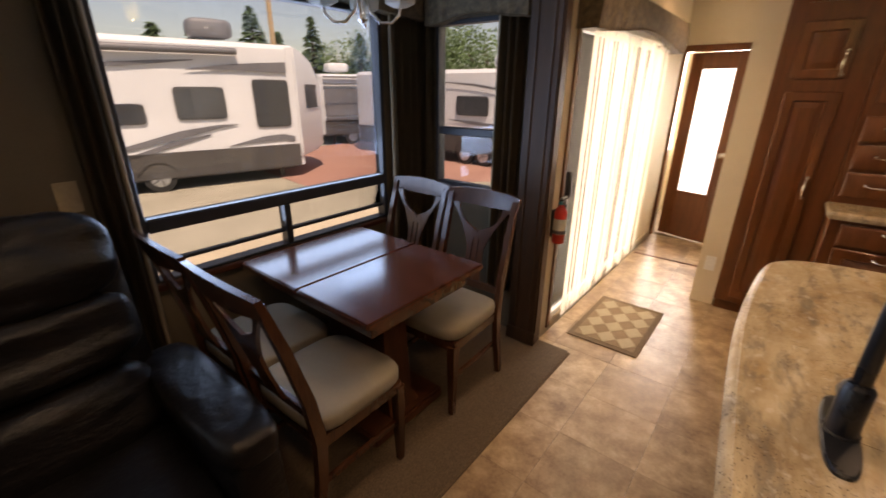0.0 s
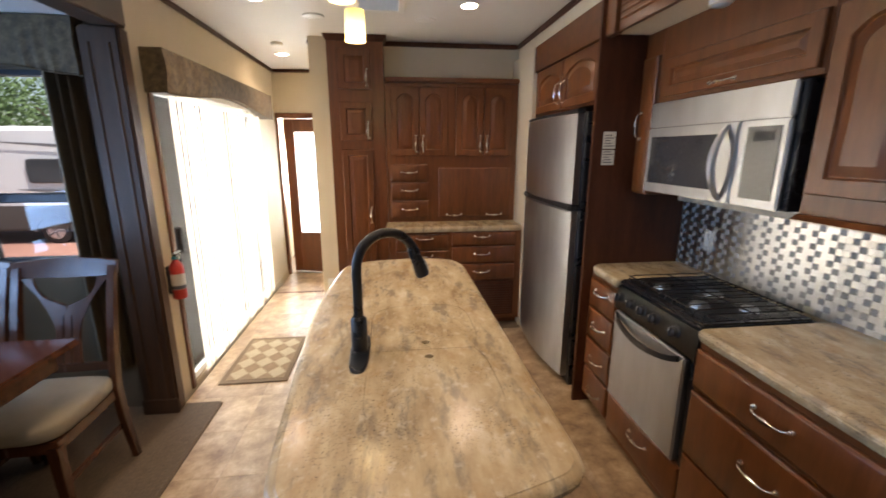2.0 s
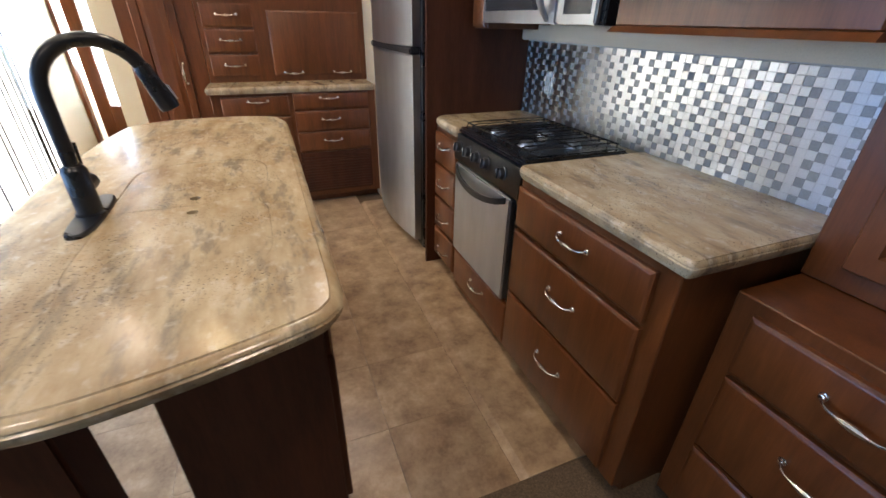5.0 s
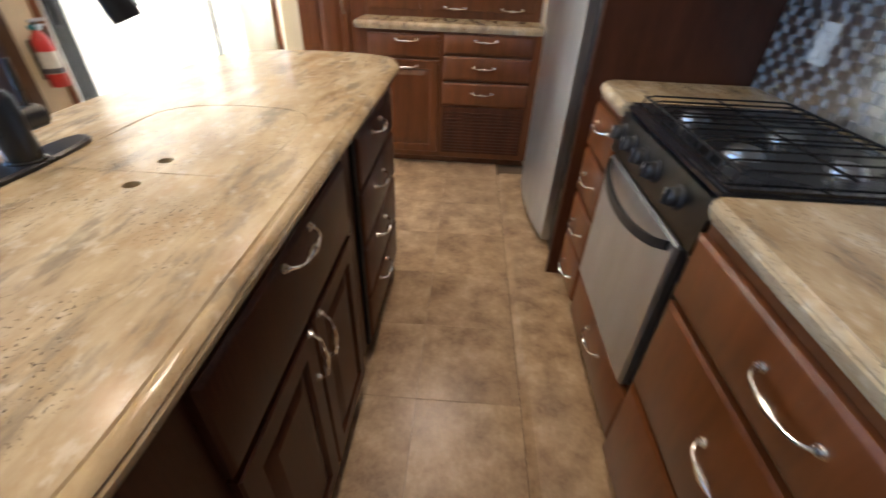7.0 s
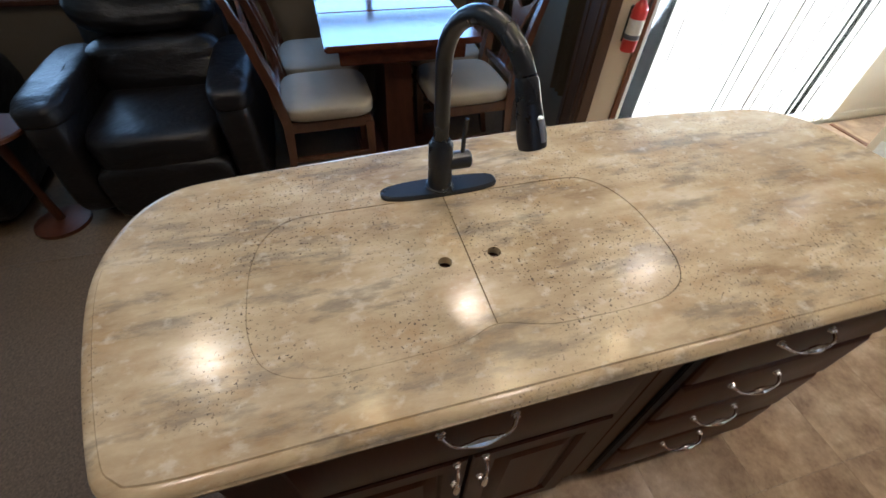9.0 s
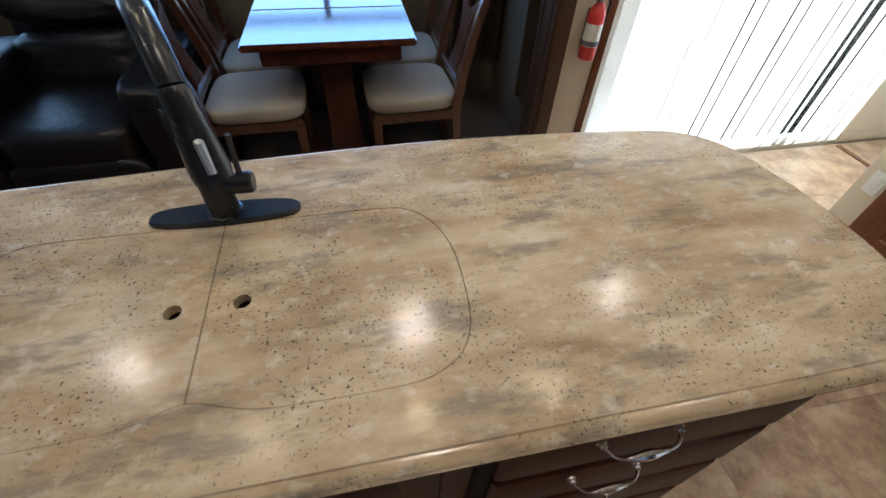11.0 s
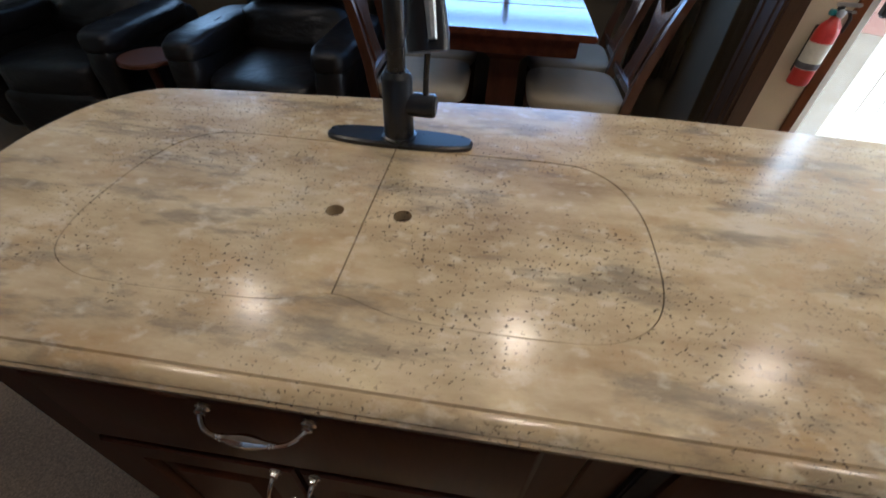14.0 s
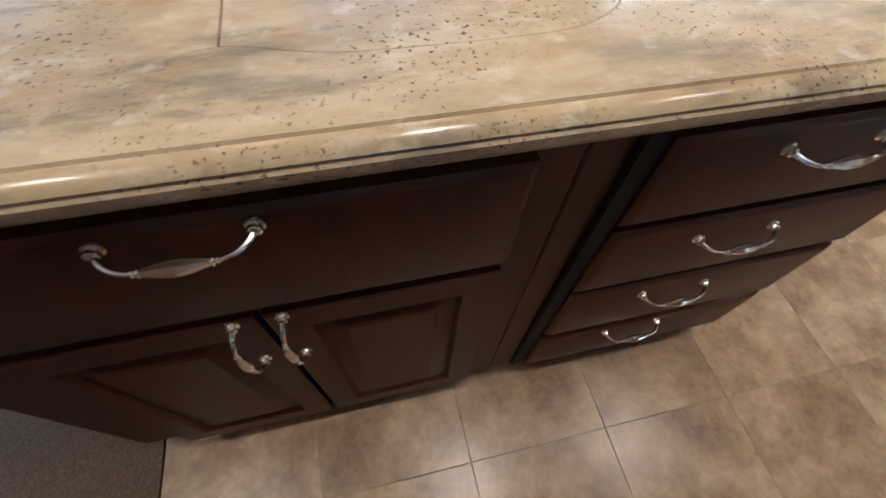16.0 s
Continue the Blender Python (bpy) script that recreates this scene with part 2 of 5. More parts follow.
def translucent(name, c, amount, rough=0.6):
    m, nt, b = material(name)
    col = ramp(nt, noise_tex(nt, 9.0, 4.0, (1, 1, 0.2)), [(0.3, tuple(0.86 * v for v in c)), (0.7, c)])
    nt.links.new(col, b.inputs["Base Color"])
    b.inputs["Roughness"].default_value = rough
    t = nt.nodes.new("ShaderNodeBsdfTranslucent")
    nt.links.new(col, t.inputs[0])
    n = noise_tex(nt, 40.0, 3.0, (1, 1, 0.1))
    add_bump(nt, b, n, 0.2)
    mx = nt.nodes.new("ShaderNodeMixShader")
    mx.inputs[0].default_value = amount
    nt.links.new(b.outputs[0], mx.inputs[1])
    nt.links.new(t.outputs[0], mx.inputs[2])
    nt.links.new(mx.outputs[0], nt.nodes["Material Output"].inputs[0])
    return m


CURTAIN = translucent("brown_curtain", (0.150, 0.108, 0.064), 0.38, 0.85)
BLIND = translucent("cream_blind_vinyl", (0.86, 0.81, 0.72), 0.80)
WHITE_GLASS = translucent("frosted_white_glass", (0.70, 0.69, 0.64), 0.5, 0.3)
RUG_DARK = surface("brown_rug_pile", (0.15, 0.10, 0.06), (0.20, 0.14, 0.085), 20.0, 0.95, bump=0.8, fine=400)
RUG_MID = surface("tan_rug_pile", (0.24, 0.17, 0.105), (0.29, 0.21, 0.135), 20.0, 0.95, bump=0.8, fine=400)
RUG_PALE = surface("pale_rug_pile", (0.42, 0.35, 0.24), (0.48, 0.405, 0.285), 20.0, 0.95, bump=0.8, fine=400)
FROSTED = translucent("frosted_glass", (0.82, 0.86, 0.90), 0.85, 0.4)
SHADE_GLASS = translucent("yellow_art_glass", (0.80, 0.78, 0.42), 0.6, 0.25)


def glow(name, color, strength):
    m, nt, b = material(name)
    b.inputs["Base Color"].default_value = (*color, 1)
    b.inputs["Emission Color"].default_value = (*color, 1)
    b.inputs["Emission Strength"].default_value = strength
    return m


LAMP_GLOW = glow("warm_lamp_lens", (1.0, 0.88, 0.74), 9.0)
BULB_GLOW = glow("bulb", (1.0, 0.86, 0.55), 5.0)


# ---- building blocks ----
def add_box(bm, x0, y0, z0, x1, y1, z1, bevel=0.0, seg=2):
    vs = [bm.verts.new(p) for p in ((x0, y0, z0), (x1, y0, z0), (x1, y1, z0), (x0, y1, z0), (x0, y0, z1), (x1, y0, z1), (x1, y1, z1), (x0, y1, z1))]
    fs = [bm.faces.new([vs[i] for i in q]) for q in ((3, 2, 1, 0), (4, 5, 6, 7), (0, 1, 5, 4), (1, 2, 6, 5), (2, 3, 7, 6), (3, 0, 4, 7))]
    if bevel:
        es = list({e for f in fs for e in f.edges})
        bmesh.ops.bevel(bm, geom=es, offset=bevel, segments=seg, affect="EDGES", clamp_overlap=True)
    return bm


def box(x0, y0, z0, x1, y1, z1, bevel=0.0, seg=2):
    return add_box(bmesh.new(), min(x0, x1), min(y0, y1), min(z0, z1), max(x0, x1), max(y0, y1), max(z0, z1), bevel, seg)


def add_tube(bm, pts, radii, seg=10, caps=True):
    pts = [Vector(p) for p in pts]
    radii = radii if hasattr(radii, "__len__") else [radii] * len(pts)
    rings, up = [], None
    for i, p in enumerate(pts):
        d = (pts[min(i + 1, len(pts) - 1)] - pts[max(i - 1, 0)]).normalized()
        if up is None:
            up = d.orthogonal().normalized()
        up = (up - d * up.dot(d)).normalized()
        side = d.cross(up)
        rings.append([bm.verts.new(p + radii[i] * (math.cos(a) * up + math.sin(a) * side)) for a in (2 * math.pi * k / seg for k in range(seg))])
    for r0, r1 in zip(rings, rings[1:]):
        for k in range(seg):
            bm.faces.new((r0[k], r0[(k + 1) % seg], r1[(k + 1) % seg], r1[k]))
    if caps:
        bm.faces.new(rings[0][::-1])
        bm.faces.new(rings[-1])
    return bm


def tube(pts, radii, seg=10, caps=True):
    return add_tube(bmesh.new(), pts, radii, seg, caps)


def add_ball(bm, c, r, scale=(1, 1, 1), u=12, v=8):
    m = Matrix.Translation(c) @ Matrix.Diagonal((*scale, 1))
    bmesh.ops.create_uvsphere(bm, u_segments=u, v_segments=v, radius=r, matrix=m)
    return bm


def loft(loops, cap0=True, cap1=True):
    """A skin over closed loops of equally many points."""
    bm = bmesh.new()
    rings = [[bm.verts.new(p) for p in loop] for loop in loops]
    n = len(rings[0])
    for r0, r1 in zip(rings, rings[1:]):
        for k in range(n):
            bm.faces.new((r0[k], r0[(k + 1) % n], r1[(k + 1) % n], r1[k]))
    if cap0:
        bm.faces.new(rings[0][::-1])
    if cap1:
        bm.faces.new(rings[-1])
    return bm


def mesh_of(name, bm, mat, smooth=True):
    me = bpy.data.meshes.new(name)
    bmesh.ops.recalc_face_normals(bm, faces=bm.faces)
    bm.to_mesh(me)
    bm.free()
    me.materials.append(mat)
    if smooth:
        me.polygons.foreach_set("use_smooth", [True] * len(me.polygons))
        me.set_sharp_from_angle(angle=radians(35))
    return me


def part(name, bm, mat, parent, label="", m=None, smooth=True):
    ob = new(name, mesh_of(name, bm, mat, smooth))
    ob.parent = parent
    if m is not None:
        ob.matrix_basis = m
    if label:
        ob["label"] = label
    return ob


def thing(name, label, category, m=None, group="", kind=""):
    ob = new(name)
    ob.empty_display_size = 0.1
    if m is not None:
        ob.matrix_basis = m
    return tagged(ob, label, category, group, kind)


def solid(name, bm, mat, label, category, kind="", m=None, group="", smooth=True):
    ob = new(name, mesh_of(name, bm, mat, smooth))
    if m is not None:
        ob.matrix_basis = m
    return tagged(ob, label, category, group, kind)


def structure(name, bm, mat, label, category, smooth=False):
    return solid(name, bm, mat, label, category, "structure", smooth=smooth)


def wall_with_holes(axis, at, thick, u0, u1, z0, z1, holes):
    """A wall across x or y at its inner face; holes: (u0, z0, u1, z1)."""
    us = sorted({u0, u1, *(h[0] for h in holes), *(h[2] for h in holes)})
    zs = sorted({z0, z1, *(h[1] for h in holes), *(h[3] for h in holes)})
    bm, grid = bmesh.new(), {}

    def inside(a, b, c, d):
        return any(h[0] <= a and b <= h[2] and h[1] <= c and d <= h[3] for h in holes)

    def v(u, z, k):
        key = (round(u, 5), round(z, 5), k)
        if key not in grid:
            w = at + k * thick
            grid[key] = bm.verts.new((w, u, z) if axis == "x" else (u, w, z))
        return grid[key]

    cells = {(i, j) for i in range(len(us) - 1) for j in range(len(zs) - 1) if not inside(us[i], us[i + 1], zs[j], zs[j + 1])}
    for i, j in cells:
        a, b, c, d = us[i], us[i + 1], zs[j], zs[j + 1]
        for k in (0, 1):
            bm.faces.new((v(a, c, k), v(b, c, k), v(b, d, k), v(a, d, k)))
        for (di, dj), (p, q) in (((-1, 0), ((a, c), (a, d))), ((1, 0), ((b, c), (b, d))), ((0, -1), ((a, c), (b, c))), ((0, 1), ((a, d), (b, d)))):
            if (i + di, j + dj) not in cells:
                bm.faces.new((v(*p, 0), v(*q, 0), v(*q, 1), v(*p, 1)))
    return bm


def faces_minus_x(x, y, z=0.0):
    """Pose whose local x runs along -y and whose front looks to -x."""
    return pose(x, y, z, 0, 0, -90)


def faces_plus_x(x, y, z=0.0):
    return pose(x, y, z, 0, 0, 90)


# ---- the shell of the trailer ----
CEIL = 2.44
SLIDE_X = -2.42
structure("floor", box(-1.42, -3.3, -0.12, 1.70, 4.12, -0.008), GROUT, "dark backing under brown vinyl stone tiles", "floor")
structure("carpet", box(-1.19, -3.3, -0.0075, 1.25, -0.527, 0.006), CARPET, "brown short-pile living room carpet", "carpet")
structure("slide_floor", box(-2.55, -3.3, -0.12, -1.21, 1.19, 0.004), CARPET, "brown carpet under the dinette in the slide-out", "carpet")
structure("carpet_edge", tube([(-1.20, y, -0.004) for y in np.linspace(-3.2, 1.17, 12)], 0.016, 8), CARPET, "rolled carpet edge of the slide-out", "carpet edge")
structure("ceiling", box(-1.53, -3.3, CEIL, 1.70, 4.12, CEIL + 0.06), CEILING, "white panel ceiling with downlights", "ceiling")
structure("wall_patio", wall_with_holes("x", -1.45, -0.08, 1.17, 4.12, -0.1, CEIL, [(1.40, 0.02, 3.27, 1.90)]), WALL, "cream wallpapered wall with the patio door", "wall")
structure("wall_end", wall_with_holes("y", 4.03, 0.08, -1.45, -0.70, -0.1, CEIL, [(-1.44, -0.1, -0.86, 1.93)]), WALL, "cream wallpapered wall round the end door", "wall")
structure("wall_hall", box(-0.76, 2.64, -0.01, -0.68, 4.03, CEIL), WALL, "cream wallpapered hallway partition", "wall")
structure("wall_hutch", box(-0.68, 2.62, -0.01, 1.62, 2.70, CEIL), WALL, "cream wallpapered wall above the hutch", "wall")
structure("wall_kitchen", box(1.57, -3.3, -0.1, 1.65, 2.62, CEIL), WALL, "cream wallpapered kitchen wall", "wall")
structure("wall_back", box(-2.55, -3.38, -0.1, 1.65, -3.3, CEIL), WALL, "cream wallpapered back wall", "wall")
structure("wall_header", box(1.05, -3.3, 2.30, 1.57, 2.62, CEIL), WALL, "cream wallpapered wall over the kitchen slide-out", "wall")
structure("wall_fridge_side", box(1.002, 2.04, -0.01, 1.57, 2.618, 2.298), WALL, "cream wallpapered strip beside the refrigerator", "wall")
# the dinette slide-out
W1 = (-0.57, 0.745, 0.83, 1.96)
W2 = (-2.75, 0.745, -1.50, 1.90)
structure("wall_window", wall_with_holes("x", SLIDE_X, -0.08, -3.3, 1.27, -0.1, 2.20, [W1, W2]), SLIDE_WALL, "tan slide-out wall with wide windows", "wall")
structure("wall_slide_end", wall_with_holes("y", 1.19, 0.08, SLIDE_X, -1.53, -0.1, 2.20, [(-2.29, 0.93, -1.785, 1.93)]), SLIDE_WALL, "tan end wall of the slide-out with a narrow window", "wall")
structure("slide_ceiling", box(-2.5, -3.3, 2.17, -1.53, 1.27, 2.23), CEILING, "white ceiling of the dinette slide-out", "ceiling")
structure("slide_fascia", box(-1.53, -3.3, 2.13, -1.40, 1.17, CEIL - 0.004, 0.006), SLIDE_WOOD, "dark wooden fascia over the slide-out opening", "trim")
post = thing("slide_post", "dark fluted wooden post at the slide-out opening", "trim", kind="structure")
part("shaft", box(-1.60, 1.10, 0.0, -1.405, 1.188, 2.13, 0.012), SLIDE_WOOD, post)
for x in (-1.55, -1.455):
    part("flute", tube([(x, 1.10, 0.10), (x, 1.10, 2.05)], 0.007, 8), SLIDE_WOOD, post)
part("plinth", box(-1.60, 1.086, 0.005, -1.398, 1.10, 0.10, 0.004), SLIDE_WOOD, post)
# the room behind the end door, and the roof edge
structure("bath_floor", box(-1.6, 4.12, -0.1, -0.3, 5.4, -0.004), GROUT, "brown floor behind the end door", "floor")
structure("bath_walls", wall_with_holes("y", 5.35, 0.05, -1.65, -0.3, -0.1, 2.5, []), WALL, "cream wall behind the end door", "wall")
structure("bath_wall_side", wall_with_holes("x", -1.65, -0.05, 4.12, 5.4, -0.1, 2.5, []), WALL, "cream wall behind the end door", "wall")
structure("bath_wall_side", wall_with_holes("x", -0.3, 0.05, 4.0, 5.4, -0.1, 2.5, []), WALL, "cream wall behind the end door", "wall")
structure("bath_ceiling", box(-1.7, 4.12, CEIL, -0.25, 5.4, CEIL + 0.05), CEILING, "white ceiling behind the end door", "ceiling")
# crown trim
structure("trim", box(-1.449, 1.17, CEIL - 0.035, -1.425, 4.03, CEIL - 0.001, 0.006), DARK_WOOD, "dark wooden crown strip", "trim")
structure("trim", box(-1.425, 4.006, CEIL - 0.035, -0.76, 4.03, CEIL - 0.001, 0.006), DARK_WOOD, "dark wooden crown strip", "trim")
structure("trim", box(-0.15, 2.594, CEIL - 0.04, 1.03, 2.62, CEIL - 0.001, 0.006), DARK_WOOD, "dark wooden crown strip", "trim")
structure("trim", box(1.026, -3.3, CEIL - 0.04, 1.05, 2.59, CEIL - 0.001, 0.006), DARK_WOOD, "dark wooden crown strip", "trim")
structure("trim", box(-0.785, 2.625, CEIL - 0.035, -0.60, 2.64, CEIL - 0.001, 0.005), DARK_WOOD, "dark wooden crown strip", "trim")
structure("baseboard", box(-1.449, 3.3, 0.0, -1.437, 4.03, 0.06, 0.003), WALL, "cream baseboard", "baseboard")


# ---- cabinetry ----
def panel_door(w, h, arch=0.0, stile=0.05, thick=0.02):
    """A raised-panel door; x 0..w, z 0..h, front at y = -thick."""
    n = 9
    stile = min(stile, 0.26 * min(w, h))

    def ring(ins, y, a):
        top = [(w - ins - (w - 2 * ins) * k / (n - 1), y, h - ins - a + a * math.sin(math.pi * k / (n - 1)) ** 0.8) for k in range(n)]
        return [(ins, y, ins), (w - ins, y, ins), *top]

    t, bw = -thick, min(0.030, 0.12 * min(w, h))
    steps = ((0, 0, 0), (0, t + 0.004, 0), (0.004, t, 0), (0.006, t, 0), (stile - 0.002, t, arch), (stile, t, arch), (stile + 0.006, t + 0.011, arch), (stile + 0.010, t + 0.011, arch),
             (stile + 0.0105, t + 0.0107, arch), (stile + 0.009 + bw, t + 0.0006, arch), (stile + 0.010 + bw, t, arch), (stile + 0.013 + bw, t, arch))
    return loft([ring(*s) for s in steps])


def slab_front(w, h, thick=0.02):
    def ring(ins, y):
        return [(ins, y, ins), (w - ins, y, ins), (w - ins, y, h - ins), (ins, y, h - ins)]

    return loft([ring(0, 0), ring(0, -thick + 0.007), ring(0.006, -thick + 0.003), ring(0.012, -thick)])


def pull(length=0.128, lift=0.022):
    """A bow pull along x: turned rosettes, slim arms, collars and a fluted, swollen grip."""
    bm = bmesh.new()
    h = length / 2
    path, rad = [], []
    for k in range(33):
        u = -1 + k / 16
        out = lift * (1 - abs(u) ** 6)
        path.append((u * h, -0.007 - out, -0.006 * (1 - abs(u) ** 3)))
        rad.append(0.0026 + 0.0012 * abs(u) ** 4)
    add_tube(bm, path, rad, 8)
    # the grip: a spindle with shallow flutes
    rings = []
    for k in range(15):
        u = -0.42 + 0.84 * k / 14
        r = 0.0034 + 0.0040 * math.cos(math.pi * u / 0.84) ** 1.2
        y, z = -0.007 - lift * (1 - abs(u) ** 6), -0.006 * (1 - abs(u) ** 3)
        rings.append([(u * h, y + r * (1 + 0.10 * (j % 2)) * math.cos(2 * math.pi * j / 16), z + r * (1 + 0.10 * (j % 2)) * math.sin(2 * math.pi * j / 16)) for j in range(16)])
    grip = loft(rings)
    me = bpy.data.meshes.new("grip")
    grip.to_mesh(me)
    grip.free()
    bm.from_mesh(me)
    bpy.data.meshes.remove(me)
    for q in (-1, 1):
        add_tube(bm, [(q * h, 0, 0), (q * h, -0.003, 0), (q * h, -0.0042, 0), (q * h, -0.0062, 0), (q * h, -0.0095, 0), (q * h, -0.0115, 0)], [0.0095, 0.0092, 0.0060, 0.0072, 0.0066, 0.003], 12)
        for u, r in ((0.45, 0.0050), (0.52, 0.0040)):
            add_ball(bm, (q * h * u, -0.007 - lift * (1 - u ** 6), -0.006 * (1 - u ** 3)), r, (0.6, 1, 1), u=8, v=6)
    return bm


PULL = mesh_of("handle", pull(), CHROME)


def put_pull(parent, x, z, y=-0.02, upright=False):
    ob = new("handle", PULL)
    ob.parent = parent
    ob.matrix_basis = pose(x, y, z, 0, 90, 0) if upright else pose(x, y, z)
    ob["label"] = "satin nickel arched pull"
    return ob


def cabinet(name, label, m, w, d, h, fronts, z0=0.0, toe=0.0, group="", mat=None):
    """Fronts: (kind, x0, z0, x1, z1, pull), the pull as (way, x, z) or None."""
    mat = mat or WOOD
    unit = thing(name, label, "cabinet", m, group)
    bm = box(0, 0.0, z0 + toe, w, d, h, 0.003, 1)
    if toe:
        add_box(bm, 0.01, 0.06, z0, w - 0.01, d - 0.01, z0 + toe + 0.002)
    part("body", bm, mat, unit)
    for kind, x0, a, x1, b, grip in fronts:
        bm = panel_door(x1 - x0, b - a, 0.045 if kind == "arch" else 0.0) if kind in ("door", "arch") else slab_front(x1 - x0, b - a)
        f = part("door" if kind in ("door", "arch", "flap") else "drawer_front", bm, mat, unit, m=pose(x0, -0.001, a))
        if grip:
            put_pull(f, grip[1] - x0, grip[2] - a, -0.0205, grip[0] == "v")
    return unit


def edge_loop(pts, inset):
    """An outline moved inwards; pts run anticlockwise."""
    out, n = [], len(pts)
    for i in range(n):
        a, b, c = Vector(pts[i - 1]), Vector(pts[i]), Vector(pts[(i + 1) % n])
        d = ((b - a).normalized() + (c - b).normalized()).normalized()
        out.append(b + inset * Vector((-d.y, d.x)))
    return out


def smooth_outline(pts, steps=6):
    """A closed Catmull-Rom curve through the corner points."""
    out, n = [], len(pts)
    for i in range(n):
        p0, p1, p2, p3 = (Vector(pts[(i + k) % n]) for k in (-1, 0, 1, 2))
        for s in range(steps):
            t = s / steps
            out.append(0.5 * (2 * p1 + (p2 - p0) * t + (2 * p0 - 5 * p1 + 4 * p2 - p3) * t * t + (3 * p1 - p0 - 3 * p2 + p3) * t ** 3))
    return out


def counter_slab(outline, top, thick=0.045, holes=(), lip=0.0095):
    """A worktop with a stepped, rounded edge, and openings cut through it."""
    prof = ((lip, top), (0.9 * lip, top - 0.0025), (0.72 * lip, top - 0.003), (0.3 * lip, top - 0.007), (0.12 * lip, top - 0.012),
            (0.24 * lip, top - 0.0145), (0.0, top - 0.018), (0.001, top - 0.026), (0.010, top - thick))
    loops = [[(p.x, p.y, z) for p in edge_loop(outline, ins)] for ins, z in prof]
    bm = loft(loops, False, not holes)
    bm.verts.ensure_lookup_table()
    n = len(outline)
    edges = [bm.edges.get((bm.verts[k], bm.verts[(k + 1) % n])) for k in range(n)]
    if not holes:
        bm.faces.new(bm.verts[:n])
        return bm
    low = [bm.edges.get((bm.verts[8 * n + k], bm.verts[8 * n + (k + 1) % n])) for k in range(n)]
    for hole in holes:
        a = [bm.verts.new((p[0], p[1], top)) for p in hole]
        b = [bm.verts.new((p[0], p[1], top - thick)) for p in hole]
        k = len(a)
        edges += [bm.edges.new((a[i], a[(i + 1) % k])) for i in range(k)]
        low += [bm.edges.new((b[i], b[(i + 1) % k])) for i in range(k)]
        for i in range(k):
            bm.faces.new((a[i], a[(i + 1) % k], b[(i + 1) % k], b[i]))
    bmesh.ops.triangle_fill(bm, edges=edges, use_beauty=True)
    bmesh.ops.triangle_fill(bm, edges=low, use_beauty=True)
    return bm


def plate(outline, z0, z1, holes=(), bevel=0.0012):
    """A flat board with small eased edges and openings."""
    bm = loft([[(p[0], p[1], z0) for p in outline], [(p[0], p[1], z1 - bevel) for p in outline], [(p.x, p.y, z1) for p in edge_loop([Vector(p) for p in outline], bevel)]], False, False)
    bm.verts.ensure_lookup_table()
    n = len(outline)
    edges = [bm.edges.get((bm.verts[2 * n + k], bm.verts[2 * n + (k + 1) % n])) for k in range(n)]
    for hole in holes:
        a = [bm.verts.new((p[0], p[1], z1)) for p in hole]
        b = [bm.verts.new((p[0], p[1], z0)) for p in hole]
        k = len(a)
        edges += [bm.edges.new((a[i], a[(i + 1) % k])) for i in range(k)]
        for i in range(k):
            bm.faces.new((a[i], a[(i + 1) % k], b[(i + 1) % k], b[i]))
    bmesh.ops.triangle_fill(bm, edges=edges, use_beauty=True)
    return bm


def circle(cx, cy, r, n=16):
    return [(cx + r * math.cos(2 * math.pi * k / n), cy + r * math.sin(2 * math.pi * k / n)) for k in range(n)]


# ---- the island ----
ISLAND = smooth_outline([(0.215, -0.648), (0.270, -0.615), (0.292, -0.55), (0.292, -0.3), (0.292, 0.3), (0.292, 0.85), (0.284, 0.99), (0.25, 1.075), (0.18, 1.115), (0.05, 1.138), (-0.12, 1.13), (-0.27, 1.095), (-0.36, 1.02), (-0.395, 0.90), (-0.418, 0.6), (-0.424, 0.3), (-0.410, 0.0), (-0.388, -0.3), (-0.370, -0.52), (-0.343, -0.625), (-0.26, -0.694), (-0.12, -0.722), (0.04, -0.698)], 5)
SPLIT = -0.052


def dense(pts, steps=4):
    """Rounds an open run of points with a spline, keeping its ends."""
    out = []
    for i in range(len(pts) - 1):
        p0, p1, p2, p3 = (Vector(pts[min(max(i + k, 0), len(pts) - 1)]) for k in (-1, 0, 1, 2))
        for q in range(steps):
            t = q / steps
            out.append(0.5 * (2 * p1 + (p2 - p0) * t + (2 * p0 - 5 * p1 + 4 * p2 - p3) * t * t + (3 * p1 - p0 - 3 * p2 + p3) * t ** 3))
    return out + [Vector(pts[-1])]


NEAR_RUN = dense([(-0.186, SPLIT), (-0.186, -0.20), (-0.186, -0.33), (-0.176, -0.385), (-0.135, -0.428), (-0.07, -0.448), (0.0, -0.452), (0.08, -0.448), (0.143, -0.424), (0.176, -0.37), (0.183, -0.30), (0.181, -0.20), (0.178, -0.13), (0.170, -0.095), (0.160, -0.07), (0.157, SPLIT)])
FAR_RUN = dense([(0.157, SPLIT), (0.160, -0.03), (0.170, 0.0), (0.180, 0.04), (0.183, 0.10), (0.183, 0.20), (0.176, 0.268), (0.145, 0.318), (0.09, 0.343), (0.0, 0.349), (-0.07, 0.344), (-0.135, 0.321), (-0.176, 0.278), (-0.186, 0.22), (-0.186, 0.08), (-0.186, SPLIT)])
left_cover = [Vector((p.x, min(p.y, SPLIT - 0.0006))) for p in NEAR_RUN]
right_cover = [Vector((p.x, max(p.y, SPLIT + 0.0006))) for p in FAR_RUN]
fit_loose, fit_tight = (edge_loop(NEAR_RUN[:-1] + FAR_RUN[:-1], -gap) for gap in (0.0009, 0.0004))
